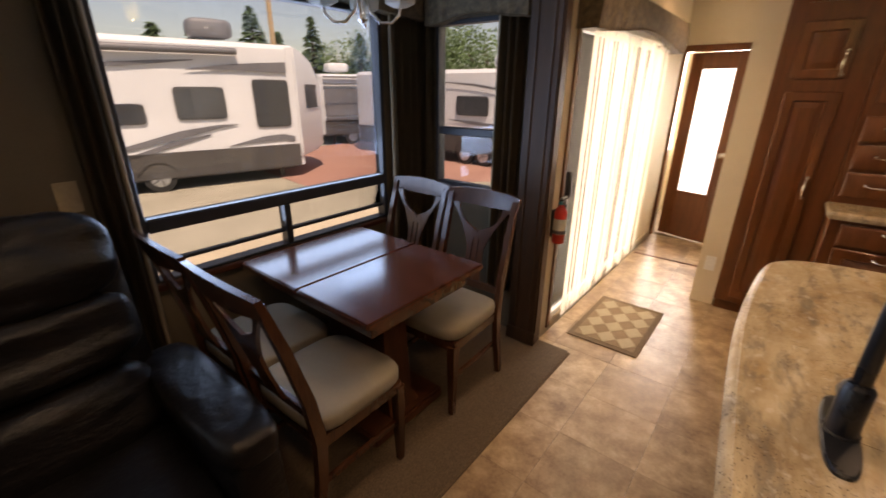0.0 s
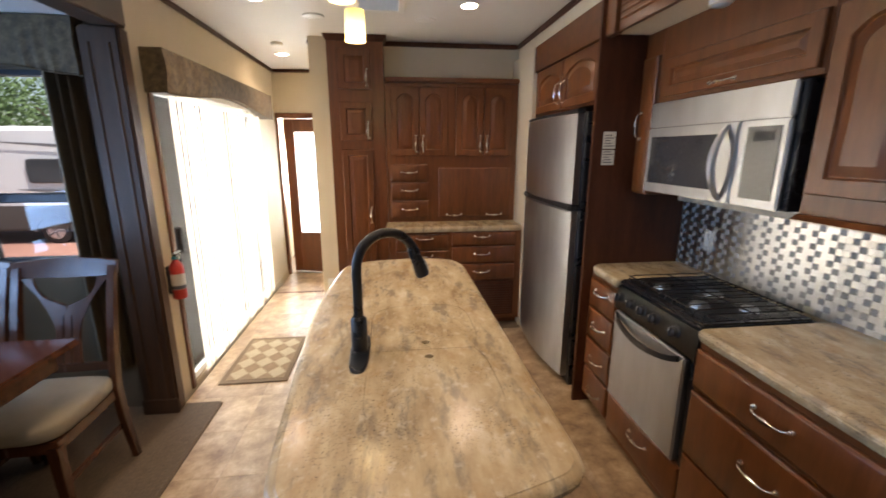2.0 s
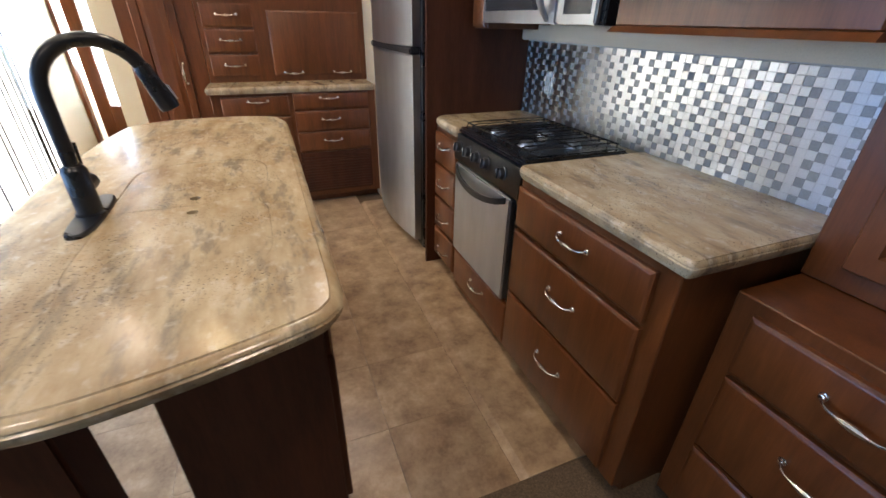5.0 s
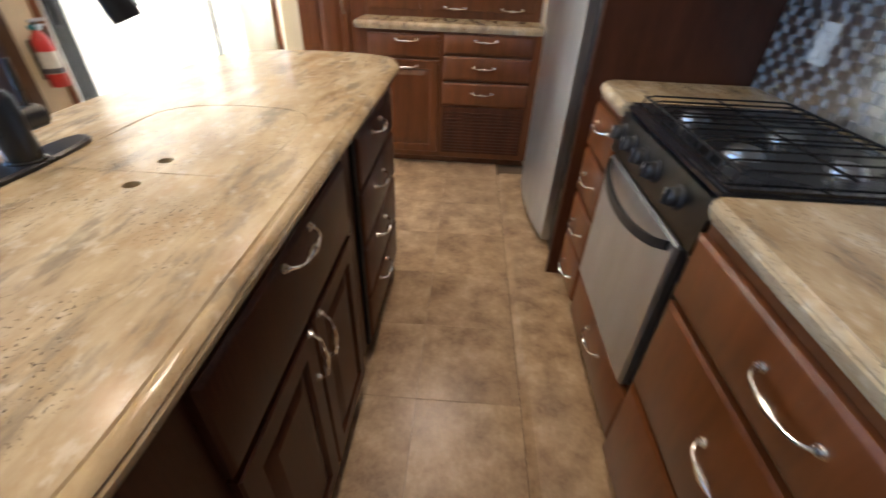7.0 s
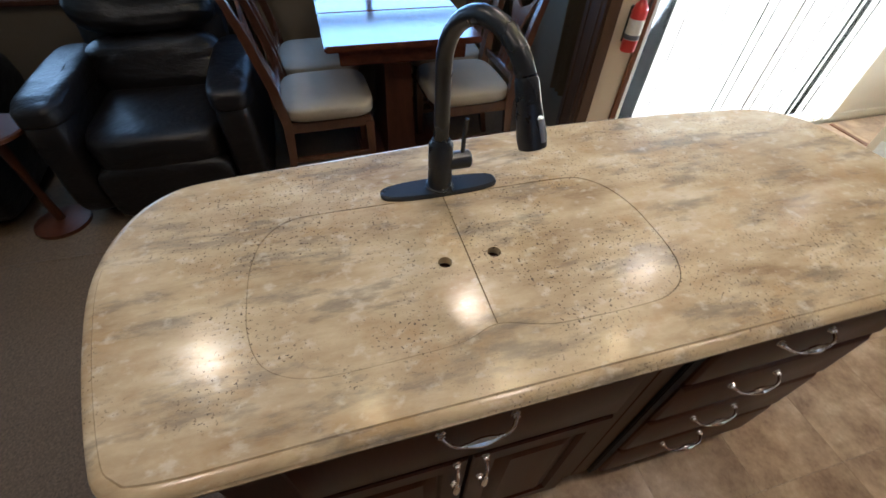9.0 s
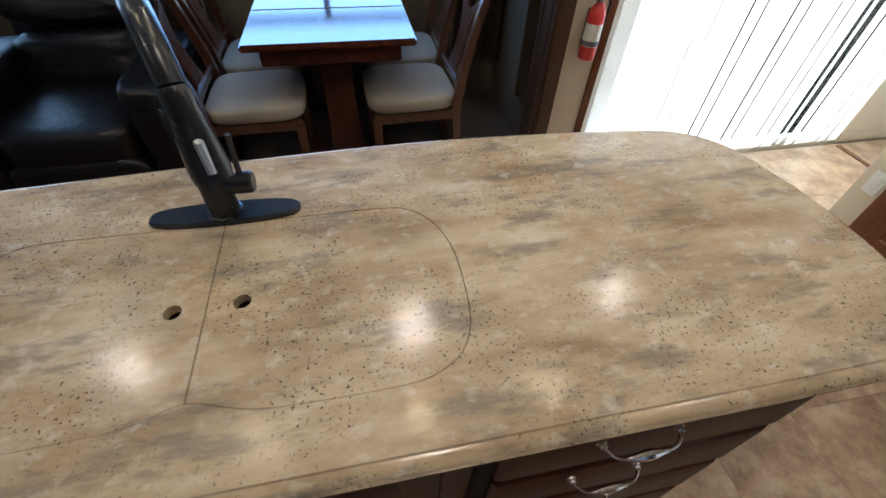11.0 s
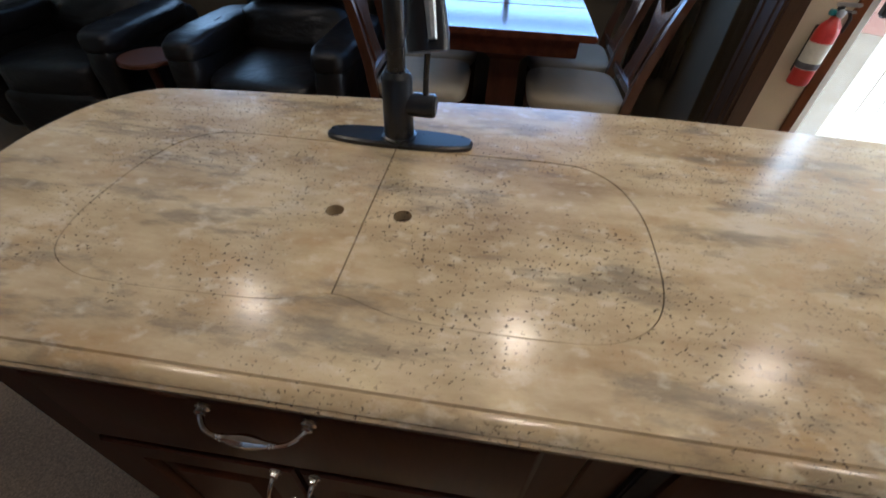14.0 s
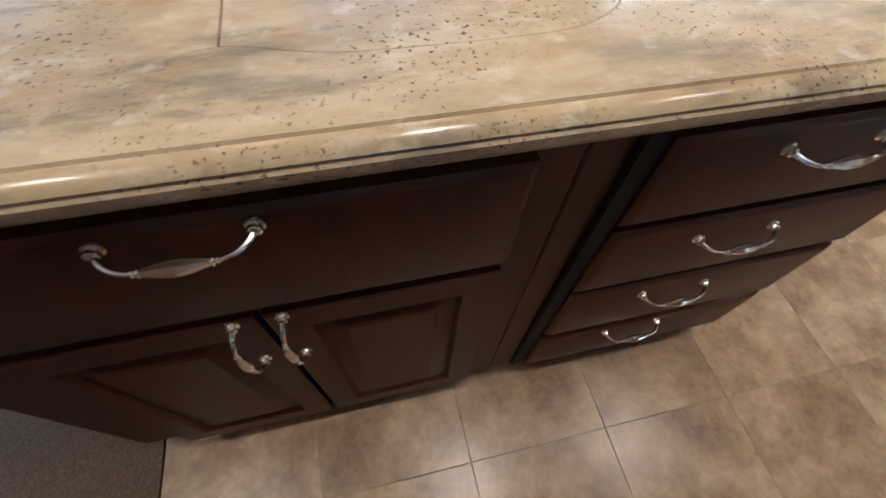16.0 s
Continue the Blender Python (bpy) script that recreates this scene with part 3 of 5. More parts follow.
sink_hole = [q if q.y < SPLIT - 0.02 else p for p, q in zip(fit_loose, fit_tight)]
island_top = solid("island_countertop", counter_slab(ISLAND, 0.91, 0.041, [sink_hole], 0.0225), COUNTER, "beige stone-look laminate island countertop with stepped edge", "countertop")
cover = thing("sink_cover", "pair of flush beige stone-look sink cover boards with finger holes", "sink cover", pose(0, 0, 0))
part("board", plate(right_cover, 0.892, 0.9095, [circle(0.0, 0.0, 0.0135)]), COUNTER, cover)
part("board", plate(left_cover, 0.892, 0.9095, [circle(0.004, -0.100, 0.0135)]), COUNTER, cover)
basin = solid("kitchen_sink", loft([[(p.x, p.y, z) for p in edge_loop([Vector(q) for q in sink_hole], k)] for k, z in ((-0.012, 0.866), (-0.012, 0.891), (-0.0005, 0.891), (0.006, 0.885), (0.012, 0.72), (0.05, 0.70))], False, True), BLACK_METAL, "dark undermount kitchen sink below the cover boards", "sink")

ICAB_FRONT = 0.25
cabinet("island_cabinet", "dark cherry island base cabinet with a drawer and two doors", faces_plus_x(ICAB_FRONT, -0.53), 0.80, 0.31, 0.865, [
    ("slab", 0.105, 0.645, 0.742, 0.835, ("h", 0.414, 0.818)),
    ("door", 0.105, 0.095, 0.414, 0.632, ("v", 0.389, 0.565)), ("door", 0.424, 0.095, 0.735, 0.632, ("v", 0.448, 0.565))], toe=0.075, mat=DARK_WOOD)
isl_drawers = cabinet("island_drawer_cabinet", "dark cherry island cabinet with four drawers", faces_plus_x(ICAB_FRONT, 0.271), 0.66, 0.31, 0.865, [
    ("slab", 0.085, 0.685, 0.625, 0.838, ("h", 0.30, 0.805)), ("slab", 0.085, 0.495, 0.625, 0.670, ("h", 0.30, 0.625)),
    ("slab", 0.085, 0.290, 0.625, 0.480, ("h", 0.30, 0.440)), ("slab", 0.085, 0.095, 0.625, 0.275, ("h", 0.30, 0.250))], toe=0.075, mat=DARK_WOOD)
# black strip put in for the shade along the drawer edges
part("filler_strip", box(0.052, -0.010, 0.085, 0.0845, 0.004, 0.858, 0.003), BLACK_IRON, isl_drawers, "dull black strip standing in for shade beside the drawers")
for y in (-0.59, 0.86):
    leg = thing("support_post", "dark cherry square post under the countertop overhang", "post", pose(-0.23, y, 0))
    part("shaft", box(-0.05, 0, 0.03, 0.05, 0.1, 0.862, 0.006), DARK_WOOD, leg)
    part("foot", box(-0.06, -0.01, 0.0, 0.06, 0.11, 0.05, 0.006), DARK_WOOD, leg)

# faucet
fau = thing("faucet", "matte black gooseneck kitchen faucet with a side lever", "faucet", pose(-0.213, -0.052, 0.91))
deck = [Vector((0.031 * math.copysign(abs(math.cos(a)) ** 0.62, math.cos(a)), 0.133 * math.copysign(abs(math.sin(a)) ** 0.8, math.sin(a)))) for a in (2 * math.pi * k / 48 for k in range(48))]
part("deck_plate", loft([[(p.x, p.y, z) for p in edge_loop(deck, i)] for i, z in ((0, 0), (0, 0.006), (0.004, 0.010))]), BLACK_METAL, fau)
part("body", tube([(0, 0, 0.008), (0, 0, 0.012), (0, 0, 0.014), (0, 0, 0.115), (0, 0, 0.118), (0, 0, 0.125)], [0.031, 0.031, 0.0265, 0.0255, 0.0235, 0.019], 24), BLACK_METAL, fau)
way = Vector((0.92, 0.39, 0)).normalized()
arc = [(0, 0, 0.118), (0, 0, 0.20), (0, 0, 0.27)]
R_ARC = 0.100
for k in range(1, 14):
    a = radians(152) * k / 13
    arc.append(tuple(way * (R_ARC - R_ARC * math.cos(a)) + Vector((0, 0, 0.275 + 0.105 * math.sin(a)))))
part("neck", tube(arc, 0.0155, 16), BLACK_METAL, fau)
s0, s1 = Vector(arc[-1]), way * 0.226 + Vector((0, 0, 0.226))
part("spray_head", tube([s0, s0.lerp(s1, 0.06), s0.lerp(s1, 0.4), s0.lerp(s1, 0.85), s1], [0.016, 0.0185, 0.0195, 0.0235, 0.0225], 20), BLACK_METAL, fau, "black pull-down spray head")
part("button", tube([s0.lerp(s1, 0.5) + way * 0.017, s0.lerp(s1, 0.5) + way * 0.0225, s0.lerp(s1, 0.82) + way * 0.024], [0.006, 0.006, 0.005], 8), STEEL, fau, "grey spray button")
part("valve", tube([(0, 0.0, 0.070), (0, 0.030, 0.070), (0, 0.062, 0.070), (0, 0.066, 0.070)], [0.020, 0.020, 0.020, 0.017], 16), BLACK_METAL, fau)
part("lever", tube([(0, 0.048, 0.085), (0.0, 0.049, 0.12), (0.0, 0.052, 0.165)], [0.0052, 0.0048, 0.0052], 10), BLACK_METAL, fau)

# ---- the kitchen slide-out ----
KX = 1.045
structure("slide_lip", loft([[(0.80, y, -0.006), (0.83, y, 0.010), (1.14, y, 0.012), (1.14, y, -0.006)] for y in (-0.527, 2.04)]), TILE, "brown vinyl ramp at the kitchen slide-out edge", "floor edge")
structure("soffit", box(1.05, -3.3, 2.11, 1.57, 0.90, 2.13), WALL, "cream soffit panel over the kitchen", "soffit")
fascia = thing("fascia", "cherry fluted fascia board over the kitchen", "fascia", pose(0, 0, 0), kind="structure")
part("board", box(1.026, -3.25, 2.105, 1.049, 0.90, 2.30, 0.003), WOOD_H, fascia)
for z in (2.15, 2.18, 2.21, 2.24):
    part("bead", box(1.019, -3.2, z, 1.028, 0.82, z + 0.014, 0.004, 1), WOOD_H, fascia)
part("end_block", box(1.005, 0.83, 2.10, 1.052, 0.955, 2.325, 0.005), WOOD, fascia)
part("bead", box(1.012, -3.2, 2.285, 1.049, 0.83, 2.312, 0.005), WOOD_H, fascia)

cabinet("drawer_cabinet", "cherry base cabinet with four narrow drawers", faces_minus_x(KX, 0.925), 0.31, 0.49, 0.849, [
    ("slab", 0.02, 0.665, 0.295, 0.825, ("h", 0.17, 0.775)), ("slab", 0.02, 0.475, 0.295, 0.650, ("h", 0.17, 0.575)),
    ("slab", 0.02, 0.285, 0.295, 0.460, ("h", 0.17, 0.372)), ("slab", 0.02, 0.095, 0.295, 0.270, ("h", 0.17, 0.170))], toe=0.07)
cabinet("range_drawer", "cherry drawer cabinet under the range", faces_minus_x(KX, 0.613), 0.60, 0.49, 0.278, [("slab", 0.01, 0.075, 0.575, 0.268, ("h", 0.305, 0.202))], toe=0.03)
cabinet("base_drawers", "cherry base cabinet with one shallow and two deep drawers", faces_minus_x(1.022, 0.012), 0.69, 0.51, 0.849, [
    ("slab", 0.008, 0.672, 0.632, 0.825, ("h", 0.342, 0.765)), ("slab", 0.008, 0.39, 0.632, 0.655, ("h", 0.334, 0.556)), ("slab", 0.008, 0.09, 0.632, 0.380, ("h", 0.328, 0.272))], toe=0.07)


def rounded(pts, r=0.03, n=5):
    """A polygon with rounded corners."""
    out, k = [], len(pts)
    for i in range(k):
        a, b, c = Vector(pts[i - 1]), Vector(pts[i]), Vector(pts[(i + 1) % k])
        rr = min(r, 0.4 * (a - b).length, 0.4 * (c - b).length)
        p, q = b + (a - b).normalized() * rr, b + (c - b).normalized() * rr
        for s in range(n):
            t = s / (n - 1)
            out.append((1 - t) ** 2 * p + 2 * t * (1 - t) * b + t * t * q)
    return out


solid("side_countertop", counter_slab(rounded([(1.010, 0.606), (1.568, 0.606), (1.568, 0.918), (1.064, 0.918), (1.014, 0.87)], 0.02), 0.902), COUNTER, "beige stone-look laminate countertop beside the fridge panel", "countertop")
solid("kitchen_countertop", counter_slab(rounded([(0.990, -0.712), (1.388, -0.712), (1.568, -0.711), (1.568, 0.012), (0.996, 0.012)], 0.025), 0.902), COUNTER, "beige stone-look laminate countertop beside the range", "countertop")

# range
rg = thing("gas_range", "black and stainless steel three-burner gas range", "range", faces_minus_x(1.061, 0.600, -0.006))
RW = 0.583
part("body", box(0.004, 0.02, 0.25, RW - 0.004, 0.50, 0.885, 0.004), BLACK_METAL, rg)
part("cooktop", box(0, -0.035, 0.886, RW, 0.44, 0.914, 0.010, 3), BLACK_GLASS, rg, "glossy black cooktop")
od = part("oven_door", box(0.0, -0.045, 0.285, RW - 0.055, -0.004, 0.752, 0.007, 3), STEEL, rg, "stainless steel oven door")
part("side_strip", box(RW - 0.053, -0.020, 0.275, RW - 0.002, 0.02, 0.76, 0.004), BLACK_METAL, rg, "black strip beside the oven door")
hp = [(0.03 + (RW - 0.115) * k / 16, -0.046 - 0.034 * math.sin(math.pi * k / 16) ** 0.5, 0.735 - 0.040 * math.sin(math.pi * k / 16) ** 0.8) for k in range(17)]
part("handle", loft([[(x, y - 0.007, z - 0.013), (x, y + 0.007, z - 0.013), (x, y + 0.007, z + 0.009), (x, y - 0.007, z + 0.013)] for x, y, z in hp]), BLACK_PLASTIC, od, "curved black oven handle")
PANEL = ((-0.046, 0.766), (-0.050, 0.775), (-0.036, 0.884), (0.02, 0.884), (0.02, 0.766))
panel = part("control_panel", loft([[(x, y, z) for y, z in PANEL] for x in (0.002, RW - 0.002)]), DARK_STEEL, rg, "dark steel control panel")
for x in (0.042, 0.140, 0.228, 0.318, 0.455):
    kn = tube([(0, 0, 0), (0, -0.004, 0), (0, -0.006, 0), (0, -0.022, 0), (0, -0.026, 0)], [0.029, 0.029, 0.023, 0.021, 0.015], 20)
    add_box(kn, -0.005, -0.034, -0.019, 0.005, -0.020, 0.019, 0.002, 1)
    knob = part("knob", kn, BLACK_PLASTIC, panel, m=pose(x, -0.042, 0.832, -7))
    part("pointer", box(-0.001, -0.0348, 0.004, 0.001, -0.0338, 0.018), WHITE_PLASTIC, knob, "white pointer line")
part("pan", box(0.03, -0.005, 0.9142, RW - 0.03, 0.41, 0.9165, 0.001, 1), BLACK_METAL, rg, "recessed burner area")
for x, y, r in ((0.405, 0.085, 0.040), (0.285, 0.245, 0.040), (0.475, 0.250, 0.036), (0.165, 0.085, 0.036)):
    bn = tube([(x, y, 0.914), (x, y, 0.924), (x, y, 0.926), (x, y, 0.933), (x, y, 0.936)], [r, r * 0.95, r * 0.78, r * 0.76, r * 0.5], 20)
    part("burner", bn, STEEL, rg, "silver burner cap")
for x0, x1 in ((0.025, 0.205), (0.21, 0.372), (0.377, RW - 0.025)):
    gr = bmesh.new()
    for k in range(4):
        x = x0 + 0.012 + (x1 - x0 - 0.024) * k / 3
        add_tube(gr, [(x, -0.008, 0.916), (x, -0.002, 0.936), (x, 0.02, 0.9405), (x, 0.38, 0.9405), (x, 0.402, 0.936), (x, 0.408, 0.916)], 0.0027, 6)
    for y in (0.0, 0.20, 0.40):
        add_tube(gr, [(x0, y, 0.9365), (x1, y, 0.9365)], 0.0032, 6)
    part("grate", gr, BLACK_IRON, rg, "black wire grate")

# microwave
mw = thing("microwave", "stainless steel over-the-range microwave oven with dark glass door", "microwave", faces_minus_x(1.215, 0.752, 1.335))
MW, MH = 0.795, 0.425
part("body", box(0.0, 0.0, 0.0, MW, 0.35, MH, 0.004), BLACK_METAL, mw)
part("top_band", box(0.0, -0.022, MH - 0.115, MW - 0.02, 0.0, MH, 0.006), STEEL, mw, "stainless steel vent band")
md = part("door", box(0.0, -0.022, 0.0, 0.565, 0.0, MH - 0.118, 0.006), STEEL, mw, "stainless steel microwave door")
part("window", box(0.03, -0.0245, 0.045, 0.47, -0.021, MH - 0.16, 0.001, 1), LIGHTENED_GLASS, md, "dark glass window")
part("panel", box(0.568, -0.022, 0.0, MW - 0.02, 0.0, MH - 0.118, 0.006), STEEL, mw)
part("keypad", box(0.61, -0.0245, 0.03, MW - 0.045, -0.021, MH - 0.14, 0.001, 1), LIGHTENED_GLASS, mw, "dark control keypad")
part("display", box(0.635, -0.0262, MH - 0.19, MW - 0.07, -0.0242, MH - 0.155), BLACK_PLASTIC, mw)
part("handle", tube([(0.515, -0.022 - 0.052 * math.sin(math.pi * k / 10) ** 0.7, 0.012 + 0.282 * k / 10) for k in range(11)], [0.009 + 0.006 * math.sin(math.pi * k / 10) for k in range(11)], 10), STEEL, mw, "bowed steel handle")
part("trim_bar", box(0.02, -0.0235, 0.012, 0.5, -0.0215, 0.022), STEEL, mw)

# uppers
UX = 1.225
cabinet("upper_cabinet", "cherry upper cabinet with two arched raised-panel doors", faces_minus_x(UX, -0.078), 0.656, 0.345, 2.108, [
    ("arch", 0.022, 1.402, 0.302, 1.952, ("v", 0.275, 1.515)), ("arch", 0.312, 1.402, 0.592, 1.952, ("v", 0.338, 1.515))], z0=1.335)
cabinet("vent_cabinet", "cherry cabinet over the microwave with a flap door", faces_minus_x(UX, 0.752), 0.828, 0.345, 2.108, [("door", 0.055, 1.785, 0.815, 1.955, ("h", 0.43, 1.805))], z0=1.765)
cabinet("narrow_cabinet", "narrow cherry cabinet beside the microwave", faces_minus_x(UX, 0.898), 0.142, 0.345, 2.108, [("slab", 0.01, 1.318, 0.135, 1.99, ("v", 0.05, 1.66))], z0=1.31)
solid("light_valance", box(1.50, -0.709, 1.262, 1.568, 0.898, 1.332, 0.004), WALL, "cream under-cabinet light strip housing", "light housing")
fl = loft([[(UX - 0.022, -0.07, 1.318), (UX + 0.0, -0.07, 1.334), (1.56, -0.07, 1.334), (1.56, -0.07, 1.318)], [(UX - 0.022, -0.742, 1.318), (UX + 0.0, -0.737, 1.334), (1.56, -0.737, 1.334), (1.56, -0.742, 1.318)]])
solid("upper_cabinet_molding", fl, WOOD, "cherry molding under the upper cabinet", "molding")

# refrigerator, its panel and the cabinet above
structure("fridge_panel", box(0.985, 0.926, 0.0, 1.566, 0.952, 2.29, 0.003), DARK_WOOD, "dark cherry panel beside the refrigerator", "panel")
fr = thing("refrigerator", "stainless steel two-door refrigerator with bowed doors and black sides", "refrigerator", faces_minus_x(1.02, 2.03, 0.02))
FW, FH = 0.92, 1.735
part("body", box(0.0, 0.0, 0.0, FW + 0.03, 0.53, FH, 0.006), BLACK_METAL, fr)


def bowed(z0, z1):
    n = 12
    def row(z, ins):
        front = [(0.01 + ins + (FW - 0.02 - 2 * ins) * k / n, -0.045 + ins - 0.050 * math.sin(math.pi * k / n) ** 0.9, z) for k in range(n + 1)]
        return front + [(FW - 0.01, -0.003, z), (0.01, -0.003, z)]
    return loft([row(z0, 0.006), row(z0 + 0.006, 0), row(z1 - 0.006, 0), row(z1, 0.006)])


part("freezer_door", bowed(1.195, 1.725), STEEL, fr, "upper stainless steel freezer door")
part("fridge_door", bowed(0.05, 1.155), STEEL, fr, "lower stainless steel refrigerator door")
part("grip", box(0.008, -0.062, 1.157, FW - 0.008, -0.005, 1.193, 0.008), BLACK_PLASTIC, fr, "black grip strip between the doors")
part("hinge", box(0.02, -0.05, 1.727, FW, 0.0, 1.75, 0.006), BLACK_PLASTIC, fr)
cabinet("fridge_cabinet", "cherry cabinet above the refrigerator with two arched doors", faces_minus_x(1.03, 2.036), 1.08, 0.53, 2.288, [
    ("arch", 0.07, 1.80, 0.56, 2.10, ("v", 0.515, 1.90)), ("arch", 0.57, 1.80, 1.06, 2.10, ("v", 0.61, 1.90))], z0=1.785)
solid("fridge_fascia", box(1.006, 0.955, 2.11, 1.029, 2.03, 2.295, 0.004), WOOD_H, "cherry fascia over the refrigerator cabinet", "fascia")

# notices on the panel
for z0, z1 in ((1.545, 1.635), (1.458, 1.538)):
    nt_ = thing("notice", "small printed white notice taped to the panel", "notice", pose(1.04, 0.925, z0))
    part("sheet", box(0, -0.0012, 0, 0.072, 0, z1 - z0, 0.0004, 1), PAPER, nt_)
    for k in range(5):
        part("text_line", box(0.01, -0.0019, 0.012 + 0.014 * k, 0.062 - 0.01 * (k % 3), -0.0012, 0.017 + 0.014 * k), INK, nt_)

# desk unit with the tall cabinet on it
cabinet("desk_cabinet", "cherry low cabinet with drawers beyond the counter", faces_minus_x(1.17, -0.716), 1.286, 0.39, 0.80, [
    ("slab", 0.056, 0.60, 0.636, 0.767, ("h", 0.296, 0.70)), ("slab", 0.656, 0.60, 1.256, 0.767, ("h", 0.956, 0.70)),
    ("slab", 0.056, 0.34, 0.636, 0.585, ("h", 0.296, 0.50)), ("slab", 0.656, 0.34, 1.256, 0.585, ("h", 0.956, 0.50)), ("slab", 0.056, 0.08, 0.636, 0.325, ("h", 0.296, 0.22)), ("slab", 0.656, 0.08, 1.256, 0.325, ("h", 0.956, 0.22))], toe=0.06)
cabinet("tall_cabinet", "tall cherry cabinet with raised-panel doors", faces_minus_x(1.39, -0.714), 1.281, 0.175, 2.108, [
    ("door", 0.075, 0.86, 0.635, 2.06, ("v", 0.595, 1.4)), ("door", 0.645, 0.86, 1.205, 2.06, ("v", 0.685, 1.4))], z0=0.802)

# ---- pantry and hutch ----
PY, UY, LY = 2.42, 2.42, 2.16
cabinet("pantry", "tall cherry pantry cabinet with three raised-panel doors", pose(-0.60, PY, 0), 0.455, 0.195, 2.436, [
    ("door", 0.085, 2.025, 0.345, 2.335, ("v", 0.315, 2.11)), ("door", 0.085, 1.615, 0.345, 1.925, ("v", 0.315, 1.70)), ("door", 0.085, 0.14, 0.345, 1.545, ("v", 0.315, 0.98))], toe=0.09)
part("crown", loft([[(-0.60, PY + 0.17, 2.39), (-0.60, PY - 0.004, 2.39), (-0.143, PY - 0.004, 2.39), (-0.143, PY + 0.17, 2.39)], [(-0.625, PY + 0.17, 2.438), (-0.625, PY - 0.03, 2.438), (-0.118, PY - 0.03, 2.438), (-0.118, PY + 0.17, 2.438)]]), DARK_WOOD, bpy.data.objects["pantry"], m=pose(0.60, -PY, 0))
structure("stub_wall", box(-0.755, 2.50, -0.01, -0.602, 2.64, CEIL - 0.001), WALL, "cream wall end beside the pantry", "wall")
cabinet("hutch", "cherry hutch top with four arched doors, drawers and a roll-up garage", pose(-0.143, UY, 0), 1.143, 0.195, 2.085, [
    ("arch", 0.045, 1.49, 0.28, 2.05, ("v", 0.255, 1.59)), ("arch", 0.288, 1.49, 0.53, 2.05, ("v", 0.315, 1.59)), ("arch", 0.60, 1.49, 0.838, 2.05, ("v", 0.812, 1.59)), ("arch", 0.846, 1.49, 1.09, 2.05, ("v", 0.872, 1.59)),
    ("slab", 0.03, 1.275, 0.355, 1.42, ("h", 0.19, 1.352)), ("slab", 0.03, 1.115, 0.355, 1.26, ("h", 0.19, 1.195)), ("slab", 0.03, 0.955, 0.355, 1.10, ("h", 0.19, 1.03)),
    ("flap", 0.45, 0.955, 1.10, 1.385, ("h", 0.585, 0.975))], z0=0.912)
part("crown", box(-0.143, UY - 0.03, 2.085, 1.0, UY + 0.195, 2.125, 0.008), WOOD_H, bpy.data.objects["hutch"], m=pose(0.143, -UY, 0))
put_pull([c for c in bpy.data.objects["hutch"].children if c.name.startswith("door")][-1], 0.5, 0.02)
hl = cabinet("buffet_cabinet", "cherry hutch base with drawers, a door and a louvred vent", pose(-0.143, LY, 0), 1.143, 0.45, 0.865, [
    ("slab", 0.06, 0.715, 0.505, 0.845, ("h", 0.30, 0.815)), ("door", 0.06, 0.10, 0.505, 0.70, ("h", 0.30, 0.665)),
    ("slab", 0.535, 0.745, 1.085, 0.858, ("h", 0.79, 0.825)), ("slab", 0.535, 0.590, 1.085, 0.73, ("h", 0.79, 0.672)), ("slab", 0.535, 0.435, 1.085, 0.575, ("h", 0.79, 0.515))], toe=0.06)
gl = part("vent", box(0.535, -0.012, 0.10, 1.085, 0.0, 0.42, 0.003), DARK_WOOD, hl, "louvred furnace vent")
for k in range(13):
    z = 0.122 + 0.022 * k
    part("slat", loft([[(x, -0.011, z - 0.010), (x, -0.018, z), (x, -0.0165, z + 0.0025), (x, -0.011, z - 0.006)] for x in (0.55, 1.07)]), DARK_WOOD, gl)
solid("hutch_countertop", counter_slab(rounded([(-0.165, 2.125), (0.995, 2.125), (0.995, 2.44), (-0.165, 2.44)], 0.02), 0.912), COUNTER, "beige stone-look laminate hutch countertop", "countertop")


# ---- windows and doors ----
def sheet(name, corners, mat, parent, label=""):
    ob = part(name, box(*corners), mat, parent, label, smooth=False)
    if mat in (TINTED, CLEAR, FROSTED):
        ob.visible_shadow = False
    return ob


